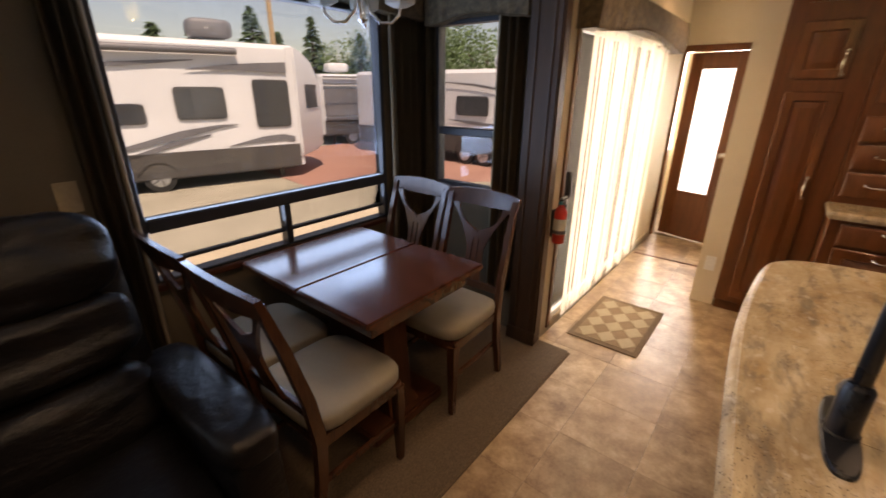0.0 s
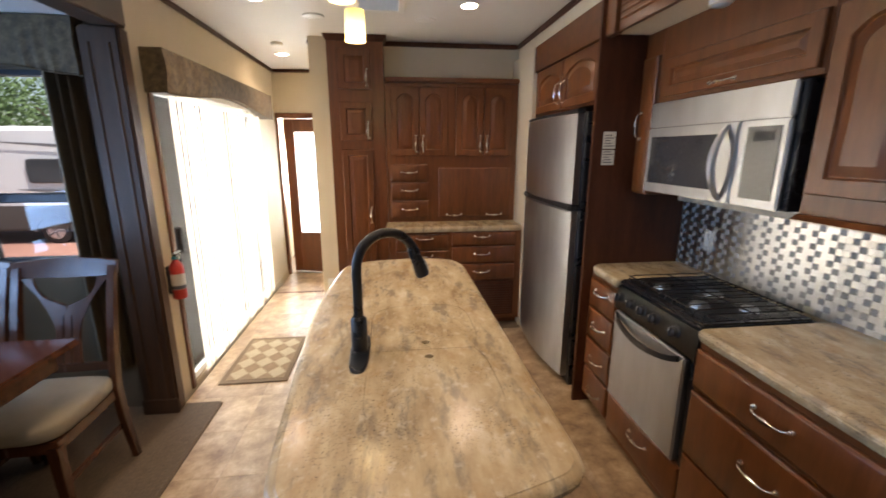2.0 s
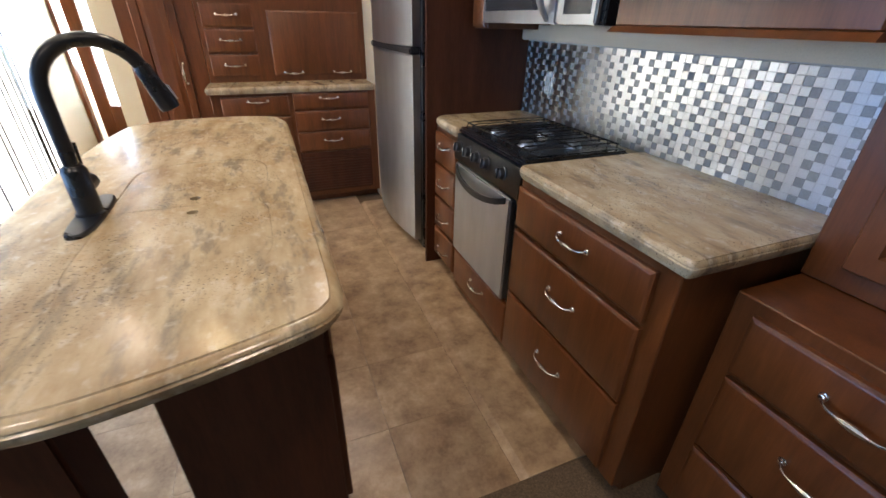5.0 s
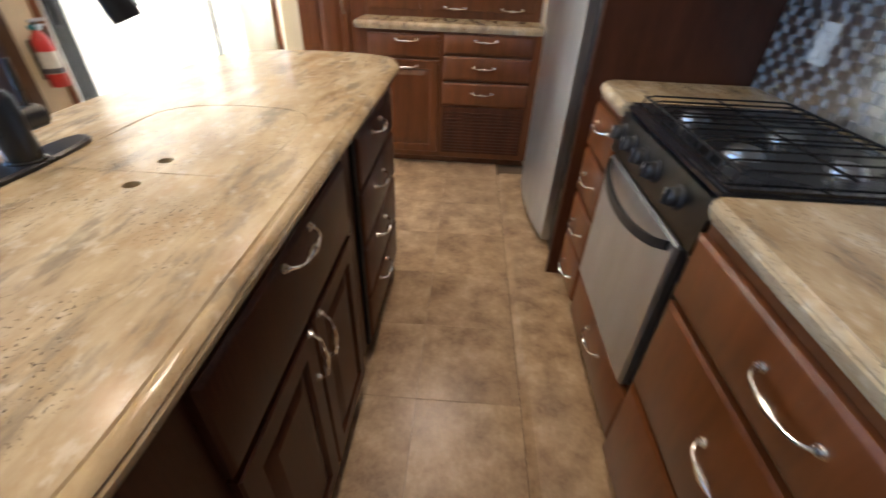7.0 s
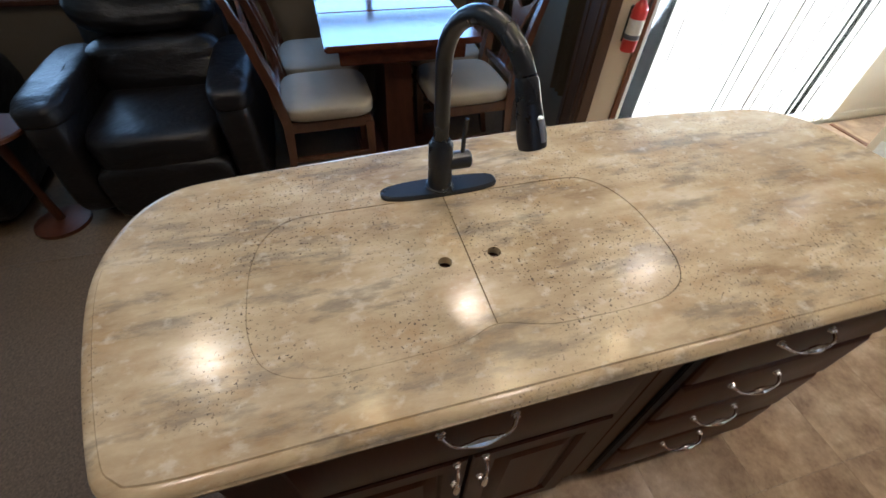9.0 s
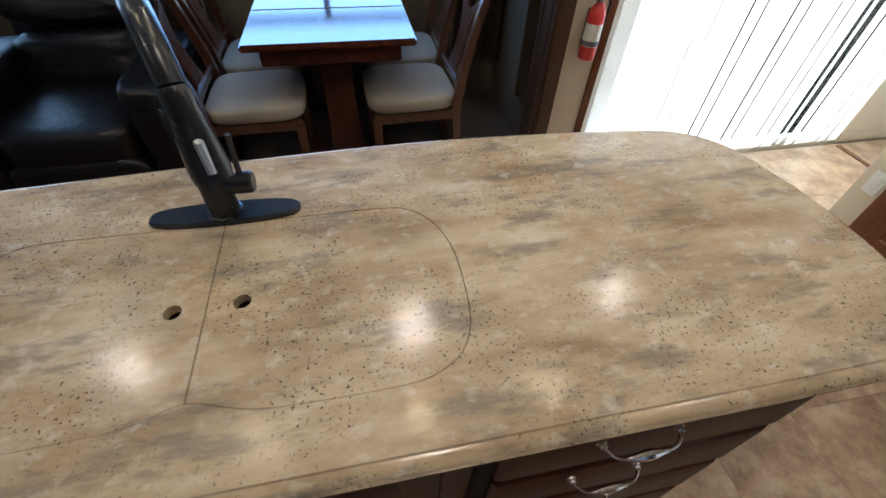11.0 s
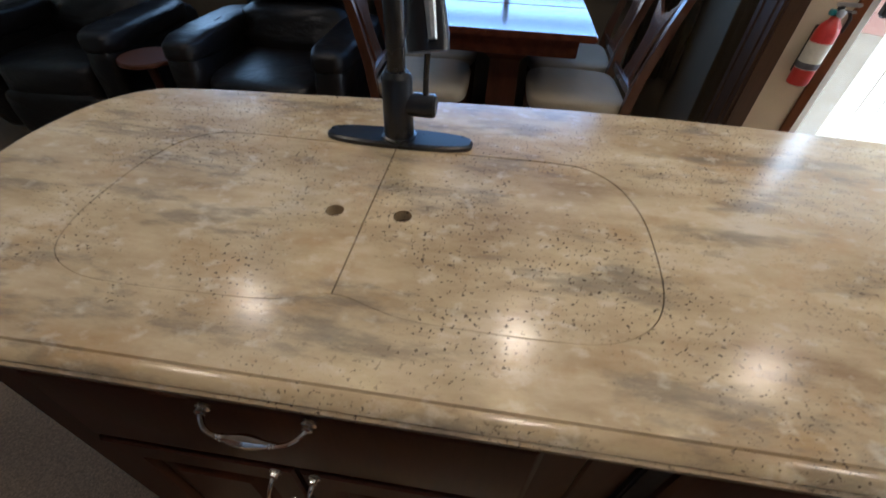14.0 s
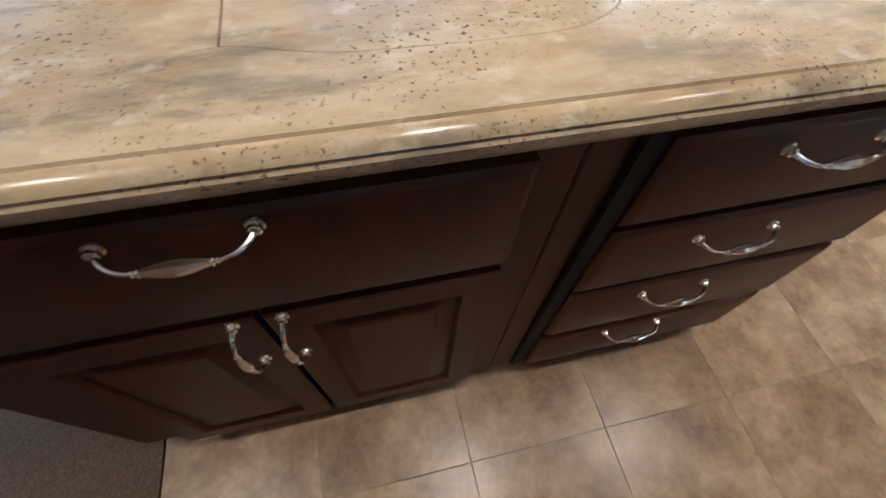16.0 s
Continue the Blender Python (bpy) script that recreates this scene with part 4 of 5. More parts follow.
def window(name, label, x, y0, z0, y1, z1, rail, mullions):
    """A window in the slide-out's long wall, with a fixed upper pane and open hopper panes below the rail."""
    w = thing(name, label, "window", kind="structure")
    fr = bmesh.new()
    t = 0.03
    for a in ((y0, z0, y0 + t, z1), (y1 - t, z0, y1, z1), (y0 + t, z1 - t, y1 - t, z1), (y0 + t, z0, y1 - t, z0 + 0.012)):
        add_box(fr, x - 0.06, a[0], a[1], x + 0.012, a[2], a[3], 0.004, 1)
    f = part("window_frame", fr, ALU, w)
    if rail:
        part("rail", box(x - 0.05, y0 + t, rail - 0.03, x + 0.02, y1 - t, rail + 0.03, 0.006), ALU, f)
        part("lower_rail", box(x - 0.045, y0 + t, z0 + 0.072, x - 0.01, y1 - t, z0 + 0.088, 0.003), ALU, f)
        sheet("pane", (x - 0.034, y0 + t, rail + 0.03, x - 0.030, y1 - t, z1 - t), TINTED, w)
        edges = [y0 + t, *mullions, y1 - t]
        for a, b in zip(edges, edges[1:]):
            sheet("pane", (x - 0.034, a, z0 + 0.088, x - 0.030, b, rail - 0.03), TINTED, w)
    else:
        sheet("pane", (x - 0.034, y0 + t, z0 + 0.012, x - 0.030, y1 - t, z1 - t), TINTED, w)
    for y in mullions:
        part("mullion", box(x - 0.05, y - 0.018, z0 + 0.012, x + 0.014, y + 0.018, rail - 0.03 if rail else z1 - t, 0.004), ALU, f)
    part("window_sill", box(x + 0.012, y0 - 0.02, z0 - 0.03, x + 0.035, y1 + 0.02, z0 - 0.002, 0.004), DARK_WOOD, w)
    return w


window("window_1", "wide dark-framed window over the dinette with open lower hopper panes", SLIDE_X, *W1[:2], *W1[2:], 1.0, [0.10])
window("window_2", "dark-framed window behind the recliners", SLIDE_X, *W2[:2], *W2[2:], None, [-1.62, -2.2])
w3 = thing("window_3", "narrow dark-framed slider window in the slide-out end wall", "window", kind="structure")
fr3 = bmesh.new()
for a in ((-2.29, 0.93, -2.265, 1.93), (-1.81, 0.93, -1.785, 1.93), (-2.265, 1.905, -1.81, 1.93), (-2.265, 0.93, -1.81, 0.955)):
    add_box(fr3, a[0], 1.178, a[1], a[2], 1.25, a[3], 0.004, 1)
add_box(fr3, -2.265, 1.185, 1.262, -1.81, 1.235, 1.312, 0.006, 1)
part("window_frame", fr3, ALU, w3)
sheet("pane", (-2.265, 1.222, 1.312, -1.81, 1.226, 1.905), TINTED, w3)
sheet("pane", (-2.265, 1.212, 0.955, -1.81, 1.216, 1.262), TINTED, w3)

# end door, slightly open
ed = thing("door_1", "cherry door with a tall frosted glass panel, slightly open", "door", pose(-0.865, 4.02, 0.012, 0, 0, 165), kind="structure")
DW, DH = 0.535, 1.885
lf = bmesh.new()
for a in ((0, 0, 0.10, DH), (DW - 0.115, 0, DW, DH), (0.10, 0, DW - 0.115, 0.50), (0.10, 1.745, DW - 0.115, DH)):
    add_box(lf, a[0], -0.018, a[1], a[2], 0.018, a[3], 0.003, 1)
part("leaf", lf, WOOD, ed)
sheet("pane", (0.10, -0.004, 0.50, DW - 0.115, 0.004, 1.745), FROSTED, ed, "frosted glass panel")
bead = bmesh.new()
for a in ((0.10, 0.50, 0.112, 1.745), (DW - 0.127, 0.50, DW - 0.115, 1.745), (0.112, 0.50, DW - 0.127, 0.512), (0.112, 1.733, DW - 0.127, 1.745)):
    add_box(bead, a[0], 0.004, a[1], a[2], 0.022, a[3], 0.003, 1)
part("bead", bead, WOOD, ed)
kb = tube([(0.045, 0.018, 0.93), (0.045, 0.030, 0.93), (0.045, 0.045, 0.93), (0.045, 0.068, 0.93), (0.045, 0.075, 0.93)], [0.024, 0.012, 0.012, 0.026, 0.014], 16)
part("door_knob", kb, CHROME, ed, "satin nickel knob")
jm = bmesh.new()
for a in ((-1.445, 0.0, -1.415, 1.925), (-0.865, 0.0, -0.83, 1.96), (-1.445, 1.90, -0.865, 1.96)):
    add_box(jm, a[0], 4.0, a[1], a[2], 4.10, a[3], 0.003, 1)
structure("door_frame", jm, WOOD, "cherry frame round the end door", "door frame")
structure("threshold", box(-1.40, 3.26, -0.006, -0.78, 3.30, 0.004, 0.003), WOOD_H, "wooden strip across the hall floor", "threshold")

# patio door, blinds and valance
pd = thing("door_2", "sliding glass patio door with a bright metal frame", "door", kind="structure")
pf = bmesh.new()
for a in ((1.40, 0.02, 1.445, 1.90), (3.225, 0.02, 3.27, 1.90), (1.445, 1.855, 3.225, 1.90), (1.445, 0.02, 3.225, 0.065), (2.30, 0.065, 2.355, 1.855)):
    add_box(pf, -1.515, a[0], a[1], -1.462, a[2], a[3], 0.004, 1)
part("door_frame", pf, WHITE_PLASTIC, pd)
sheet("pane", (-1.492, 1.445, 0.065, -1.488, 2.30, 1.855), CLEAR, pd)
sheet("pane", (-1.492, 2.355, 0.065, -1.488, 3.225, 1.855), CLEAR, pd)
part("handle", box(-1.462, 1.452, 0.90, -1.425, 1.485, 1.07, 0.008), BLACK_PLASTIC, pd, "black pull handle")
cs = bmesh.new()
add_box(cs, -1.449, 1.36, 0.0, -1.435, 1.40, 1.94, 0.003, 1)
structure("door_casing", cs, WOOD, "cherry casing beside the patio door", "door casing")

bl = thing("vertical_blinds", "cream vertical blinds drawn across most of the patio door", "blinds")
part("head_rail", box(-1.432, 1.38, 1.885, -1.385, 3.27, 1.925, 0.004), WHITE_PLASTIC, bl)
rng = random.Random(4)
vane = loft([[(0.0535 * math.sin(a), 0.010 * math.cos(a) - 0.010 + th, z) for a in np.linspace(-1, 1, 7)] + [(0.0535 * math.sin(a), 0.010 * math.cos(a) - 0.010 + th - 0.0012, z) for a in np.linspace(1, -1, 7)] for z, th in ((0.045, 0.0), (1.885, 0.0))])
VANE = mesh_of("vane", vane, BLIND)
for k in range(21):
    v = new("vane", VANE)
    v.parent = bl
    v.matrix_basis = pose(-1.405, 1.525 + 0.083 * k, 0, 0, 0, 90 + (27 if k == 15 else 14 if k % 3 == 1 else 4) + rng.uniform(-1.5, 1.5))


def valance(name, label, u0, u1, wall, depth, z0, z1, axis, scallops=1, side=1, drop=0.05):
    """A padded fabric valance with a scalloped lower edge. axis: the way it runs."""
    n = 40
    v = thing(name, label, "valance")
    def at(u, d, z):
        return (wall + side * d, u, z) if axis == "y" else (u, wall + side * d, z)
    loops = []
    for k in range(n + 1):
        t = k / n
        u = u0 + (u1 - u0) * t
        low = z0 - drop * (0.5 - 0.5 * math.cos(2 * math.pi * scallops * t)) if scallops else z0
        puff = 0.006 * math.sin(23 * t * math.pi) * math.sin(1 + 5 * t)
        loops.append([at(u, 0.0, low), at(u, depth + puff, low), at(u, depth + 0.012 + puff, (low + z1) / 2), at(u, depth, z1), at(u, 0.0, z1)])
    part("fabric", loft(loops), VALANCE, v)
    piping = bmesh.new()
    add_tube(piping, [l[1] for l in loops], 0.006, 6)
    part("piping", piping, CURTAIN, v)
    return v


VALANCE = surface("brown_tan_brocade", (0.035, 0.023, 0.013), (0.19, 0.135, 0.075), 26.0, 0.8, bump=0.8, fine=160)
valance("patio_valance", "brown brocade valance with a wavy edge over the patio door", 1.34, 3.47, -1.449, 0.12, 1.85, 2.085, "y", 1, 1, -0.075)
valance("dinette_valance", "dark brown brocade valance over the dinette window", -0.95, 1.17, SLIDE_X + 0.002, 0.10, 1.93, 2.165, "y", 1, 1, -0.05)
valance("end_valance", "dark brown brocade valance over the narrow window", -2.31, -1.61, 1.188, 0.09, 1.90, 2.165, "x", 1, -1, -0.04)
valance("recliner_valance", "dark brown brocade valance behind the recliners", -2.85, -1.40, SLIDE_X + 0.002, 0.10, 1.88, 2.165, "y", 1, 1, -0.05)


def curtain(u0, u1, wall, axis, side, folds, z0=0.30, z1=2.12, tie=0.0, trim=None):
    """A gathered curtain; tie draws it together at mid height."""
    n, m = 48, 14
    c = thing("curtain", "dark brown pleated curtain with tan edging beside a window", "curtain")
    rows = []
    for j in range(m + 1):
        z = z0 + (z1 - z0) * j / m
        pinch = 1 - tie * math.exp(-((z - 0.95) / 0.3) ** 2)
        row = []
        for k in range(n + 1):
            t = k / n
            u = u0 + (u1 - u0) * t * pinch
            d = 0.045 + 0.022 * math.sin(2 * math.pi * folds * t) + 0.006 * math.sin(9 * t + 3 * j / m)
            row.append((wall + side * d, u, z) if axis == "y" else (u, wall + side * d, z))
        rows.append(row)
    bm = bmesh.new()
    g = [[bm.verts.new(p) for p in row] for row in rows]
    for r0, r1 in zip(g, g[1:]):
        for k in range(n):
            bm.faces.new((r0[k], r0[k + 1], r1[k + 1], r1[k]))
    bmesh.ops.solidify(bm, geom=bm.faces, thickness=0.004)
    part("fabric", bm, CURTAIN, c)
    if trim is not None:
        k = n if trim else 0
        part("edging", tube([rows[j][k] for j in range(m + 1)], 0.009, 8), CURTAIN_TRIM, c, "tan curtain edging")
    return c


curtain(-0.70, -0.575, SLIDE_X, "y", 1, 3, trim=1)
curtain(0.86, 1.12, SLIDE_X, "y", 1, 4, trim=0)
curtain(-2.40, -2.285, 1.19, "x", -1, 2)
curtain(-1.80, -1.64, 1.19, "x", -1, 3, trim=0)
curtain(-1.48, -1.30, SLIDE_X, "y", 1, 3)
ol = thing("outlet", "beige wall plate on the curtain-side wall", "wall plate", pose(SLIDE_X + 0.001, -0.752, 1.165))
part("plate", box(0, -0.035, -0.057, 0.006, 0.035, 0.057, 0.002), BEIGE_PLASTIC, ol)
part("switch", box(0.006, -0.012, -0.02, 0.011, 0.012, 0.02, 0.002), BEIGE_PLASTIC, ol)
bo = thing("outlet", "white double outlet on the mosaic backsplash", "outlet", faces_minus_x(1.562, 0.725, 1.015))
part("plate", box(0, -0.006, 0, 0.075, 0, 0.115, 0.003), WHITE_PLASTIC, bo)
for z in (0.03, 0.07):
    part("socket", box(0.022, -0.009, z - 0.012, 0.053, -0.005, z + 0.018, 0.003), WHITE_PLASTIC, bo)

lo = thing("outlet", "white outlet low on the wall end beside the pantry", "outlet", pose(-0.715, 2.499, 0.27))
part("plate", box(0, -0.006, 0, 0.07, 0, 0.115, 0.003), WHITE_PLASTIC, lo)
for z in (0.03, 0.07):
    part("socket", box(0.020, -0.009, z - 0.012, 0.050, -0.005, z + 0.018, 0.003), WHITE_PLASTIC, lo)

# ---- dinette ----
tb = thing("dining_table", "dark cherry pedestal dining table with a leaf seam", "table", pose(-1.86, 0.128, 0))
part("tabletop", box(-0.445, -0.362, 0.745, 0.006, 0.362, 0.775, 0.007), TABLE_WOOD, tb)
part("tabletop", box(0.008, -0.362, 0.745, 0.445, 0.362, 0.775, 0.007), TABLE_WOOD, tb)
part("apron", box(-0.39, -0.30, 0.665, 0.39, 0.30, 0.745, 0.004), TABLE_WOOD, tb)
part("pedestal", loft([[(s * sx, t * sy, z) for s, t in ((-1, -1), (1, -1), (1, 1), (-1, 1))] for sx, sy, z in ((0.26, 0.10, 0.06), (0.22, 0.08, 0.12), (0.20, 0.07, 0.58), (0.28, 0.14, 0.664))]), DARK_WOOD, tb)
part("foot", box(-0.30, -0.24, 0.005, 0.30, 0.24, 0.065, 0.012), DARK_WOOD, tb)


def creased(bm, a=0.012, f=7.0):
    """Pulls and puckers in soft leather."""
    for v in bm.verts:
        n1 = noise.noise(Vector((v.co.x * f * 0.6, v.co.y * f, v.co.z * f * 1.6)))
        n2 = noise.noise(Vector((v.co.x * f * 2.2, v.co.y * f * 2, v.co.z * f * 4)))
        v.co += Vector((0, -1, 0.6)) * (a * n1 + 0.5 * a * n2)
    return bm


def super_box(cx, cy, cz, sx, sy, sz, p=0.35, u=20, v=14):
    """A cushion: a box with soft, swelling faces."""
    def f(a):
        return math.copysign(abs(a) ** p, a)
    loops = []
    for j in range(1, v):
        b = -math.pi / 2 + math.pi * j / v
        loops.append([(cx + sx * f(math.cos(b)) * f(math.cos(2 * math.pi * k / u)), cy + sy * f(math.cos(b)) * f(math.sin(2 * math.pi * k / u)), cz + sz * f(math.sin(b))) for k in range(u)])
    return loft(loops)


def dished(bm):
    """Sat-in upholstery: a shallow hollow with soft pulls across it."""
    for v in bm.verts:
        if v.co.z > 0.462:
            r = math.hypot(v.co.x, v.co.y) / 0.2
            v.co.z -= 0.006 * math.exp(-r * r) + 0.005 * noise.noise(Vector((v.co.x * 9, v.co.y * 5, 1.7)))
    return bm


def dining_chair(m):
    """Faces -y; the seat's middle is the origin."""
    c = thing("dining_chair", "dark cherry dining chair with a beige cushion and splat back", "chair", m, "chairs round the table")
    part("seat", dished(super_box(0, -0.005, 0.462, 0.222, 0.222, 0.042, 0.42, 28, 18)), UPHOLSTERY, c, "beige upholstered seat cushion")
    part("seat_frame", box(-0.205, -0.20, 0.372, 0.205, 0.20, 0.428, 0.006), CHAIR_WOOD, c)
    for s in (-1, 1):
        part("leg", loft([[(s * 0.19 + a * w, -0.19 + b * w, z) for a, b in ((-1, -1), (1, -1), (1, 1), (-1, 1))] for w, z in ((0.013, 0.005), (0.019, 0.25), (0.021, 0.40))]), CHAIR_WOOD, c)
        part("post", loft([[(s * 0.20 + a * 0.015, y + b * w, z) for a, b in ((-1, -1), (1, -1), (1, 1), (-1, 1))] for y, w, z in ((0.255, 0.015, 0.005), (0.212, 0.019, 0.25), (0.20, 0.022, 0.42), (0.225, 0.021, 0.60), (0.28, 0.018, 0.82), (0.335, 0.014, 1.0))]), CHAIR_WOOD, c)
    rail = []
    for k in range(13):
        t = -1 + k / 6
        x, bow = 0.222 * t, 0.022 * (1 - t * t)
        z1, z0 = 1.035 - 0.016 * t * t, 0.945 + 0.012 * t * t
        rail.append([(x, 0.312 + bow, z0), (x, 0.336 + bow, z0), (x, 0.355 + bow, z1), (x, 0.332 + bow, z1)])
    part("top_rail", loft(rail), CHAIR_WOOD, c)
    part("lower_rail", box(-0.19, 0.205, 0.515, 0.19, 0.225, 0.555, 0.004), CHAIR_WOOD, c)
    def lean(z):
        t = (z - 0.50) / 0.46
        return 0.205 + 0.112 * t + 0.012 * math.sin(math.pi * t)

    def board(rows):
        """A flat splat board from rows of (z, inner x, outer x)."""
        return loft([[(xa, lean(z), z), (xb, lean(z), z), (xb, lean(z) + 0.014, z), (xa, lean(z) + 0.014, z)] for z, xa, xb in rows])

    for q in (-1, 1):
        rows = []
        for k in range(25):
            t = k / 24
            z = 0.54 + 0.41 * t
            inner = 0.022 if z < 0.765 else max(0.0008, 0.022 - 0.6 * (z - 0.765))
            if z > 0.825:
                inner = 0.135 * math.sqrt(1 - min(1.0, (0.955 - z) / 0.130) ** 2) + 0.0008
            outer = 0.062 - 0.012 * math.sin(math.pi * min(1, t / 0.6)) + 0.125 * max(0.0, (t - 0.42) / 0.58) ** 1.7
            rows.append((z, q * min(inner, outer - 0.012), q * outer))
        part("splat", board(rows), CHAIR_WOOD, c)
    part("splat", board([(z, -0.0145, 0.0145) for z in np.linspace(0.54, 0.80, 6)]), CHAIR_WOOD, c)
    for s in (-1, 1):
        part("stretcher", box(s * 0.185 - 0.009, -0.18, 0.20, s * 0.185 + 0.009, 0.20, 0.225, 0.003), CHAIR_WOOD, c)
    return c


CHAIR_WOOD = surface("chair_wood", (0.045, 0.0165, 0.0085), (0.092, 0.034, 0.0165), 3.0, 0.26, stretch=(6, 6, 0.8), bump=0.06, fine=25, coat=0.3)
first = dining_chair(pose(-1.635, 0.475, 0.004, 0, 0, 2))
copy_thing(first, pose(-2.11, 0.485, 0.004, 0, 0, -1))
copy_thing(first, pose(-1.635, -0.262, 0.004, 0, 0, 181))
copy_thing(first, pose(-2.11, -0.262, 0.004, 0, 0, 180))

ch = thing("chandelier", "small brass-toned chandelier with square frosted glass shades", "chandelier", pose(-1.86, 0.21, 0))
part("canopy", tube([(0, 0, 2.17), (0, 0, 2.15), (0, 0, 2.13)], [0.065, 0.06, 0.02], 20), CHROME, ch)
part("stem", tube([(0, 0, 2.14), (0, 0, 1.84), (0, 0, 1.80), (0, 0, 1.785)], [0.007, 0.007, 0.02, 0.006], 12), CHROME, ch)
for k in range(4):
    a = math.pi * (0.25 + 0.5 * k)
    d = Vector((math.cos(a), math.sin(a), 0))
    arm = part("arm", tube([d * r + Vector((0, 0, z)) for r, z in ((0.01, 1.90), (0.03, 1.83), (0.07, 1.79), (0.115, 1.79), (0.145, 1.82), (0.15, 1.85))], 0.0065, 10), CHROME, ch)
    c0 = d * 0.15
    part("shade", loft([[(c0.x + s * w, c0.y + t * w, z) for s, t in ((-1, -1), (1, -1), (1, 1), (-1, 1))] for w, z in ((0.02, 1.845), (0.042, 1.86), (0.046, 1.97), (0.042, 1.97), (0.038, 1.866))], True, False), WHITE_GLASS, arm, "frosted white glass shade")

# ---- recliners ----
def recliner(m):
    """Faces -y; the origin is the floor under the seat's middle."""
    r = thing("recliner", "dark brown leather recliner with pillowed back and padded arms", "recliner", m, "recliners by the window")
    part("base", box(-0.40, -0.34, 0.03, 0.40, 0.42, 0.30, 0.03), LEATHER, r)
    part("seat", creased(super_box(0, -0.10, 0.375, 0.285, 0.34, 0.105, 0.38, 40, 26), 0.010), LEATHER, r)
    part("footrest", creased(super_box(0, -0.395, 0.19, 0.285, 0.055, 0.145, 0.4, 36, 24), 0.008), LEATHER, r)
    for s in (-1, 1):
        arm = part("arm", creased(super_box(s * 0.365, 0.0, 0.33, 0.085, 0.42, 0.28, 0.35, 40, 28), 0.009), LEATHER, r)
        part("arm_pad", creased(super_box(s * 0.365, -0.05, 0.575, 0.098, 0.37, 0.062, 0.5, 44, 24), 0.010, 9), LEATHER, arm)
    back = part("backrest", super_box(0, 0, 0, 0.335, 0.095, 0.42, 0.4), LEATHER, r, m=pose(0, 0.34, 0.72, -14))
    for z, h, d in ((-0.215, 0.15, 0.135), (0.055, 0.125, 0.115), (0.30, 0.15, 0.10)):
        bm = super_box(0, -0.105, z, 0.315, d, h, 0.62, 56, 40)
        for v in bm.verts:
            # each pillow sags: fuller towards its lower edge, pulled in at the seams
            u = (v.co.z - z) / h
            v.co.y -= 0.030 * max(0.0, -u) * max(0.0, 1 - (v.co.x / 0.33) ** 2)
        part("pillow", creased(bm, 0.022, 6.5), LEATHER, back)
    return r


rc = recliner(pose(-1.80, -1.04, 0.004, 0, 0, 90))
copy_thing(rc, pose(-1.80, -2.22, 0.004, 0, 0, 92))
st = thing("side_table", "small dark round side table between the recliners", "side table", pose(-1.47, -1.625, 0.004))
part("tabletop", tube([(0, 0, 0.50), (0, 0, 0.505), (0, 0, 0.52), (0, 0, 0.525)], [0.125, 0.135, 0.135, 0.128], 28), DARK_WOOD, st)
part("stem", tube([(0, 0, 0.03), (0, 0, 0.25), (0, 0, 0.50)], [0.022, 0.016, 0.025], 12), DARK_WOOD, st)
part("foot", tube([(0, 0, 0), (0, 0, 0.018), (0, 0, 0.035)], [0.12, 0.12, 0.03], 24), DARK_WOOD, st)

# ---- rug, extinguisher ----
ru = thing("rug", "tan door mat with a pale diamond pattern and brown border", "rug", pose(-1.075, 1.74, 0.0))
RWX, RWY = 0.225, 0.355
part("border", box(-RWX, -RWY, 0.0, RWX, RWY, 0.007, 0.003), RUG_DARK, ru)
NX, NY = 3, 4
dx, dy = (2 * RWX - 0.07) / NX, (2 * RWY - 0.09) / NY
part("field", box(-RWX + 0.032, -RWY + 0.042, 0.007, RWX - 0.032, RWY - 0.042, 0.0085), RUG_MID, ru)
for i in range(NX):
    for j in range(NY):
        cx, cy = -RWX + 0.035 + dx * (i + 0.5), -RWY + 0.045 + dy * (j + 0.5)
        part("diamond", loft([[(cx - dx / 2, cy, z), (cx, cy - dy / 2, z), (cx + dx / 2, cy, z), (cx, cy + dy / 2, z)] for z in (0.0085, 0.0100)]), RUG_PALE, ru)

fe = thing("fire_extinguisher", "small red fire extinguisher with a white label on the wall", "extinguisher", pose(-1.395, 1.285, 0.665))
part("cylinder", tube([(0, 0, 0.0), (0, 0, 0.006), (0, 0, 0.19), (0, 0, 0.212), (0, 0, 0.228), (0, 0, 0.24)], [0.034, 0.0375, 0.0375, 0.031, 0.018, 0.015], 24), RED_PAINT, fe)
lb = bmesh.new()
add_tube(lb, [(0, 0, 0.06), (0, 0, 0.155)], 0.0379, 24, False)
part("label_band", lb, PAPER, fe, "white printed label")
for z in (0.062, 0.069, 0.076):
    bar = bmesh.new()
    add_tube(bar, [(0, 0, z), (0, 0, z + 0.008)], 0.0382, 24, False)
    part("text_line", bar, INK, fe)
part("valve", tube([(0, 0, 0.238), (0, 0, 0.275)], [0.013, 0.011], 12), BLACK_PLASTIC, fe)
part("gauge", tube([(0.012, 0, 0.252), (0.022, 0, 0.252), (0.024, 0, 0.252)], [0.013, 0.013, 0.010], 14), STEEL, fe, "round pressure gauge")
part("pin_tag", box(-0.008, -0.030, 0.243, 0.014, -0.014, 0.262, 0.003), TEAL, fe, "teal safety seal")
part("hose", tube([(0.0, 0.012, 0.258), (0.004, 0.035, 0.255), (0.006, 0.046, 0.235), (0.004, 0.045, 0.19)], 0.006, 8), BLACK_PLASTIC, fe, "short black nozzle")
part("lever", box(-0.006, -0.02, 0.272, 0.010, 0.06, 0.284, 0.003), STEEL, fe)
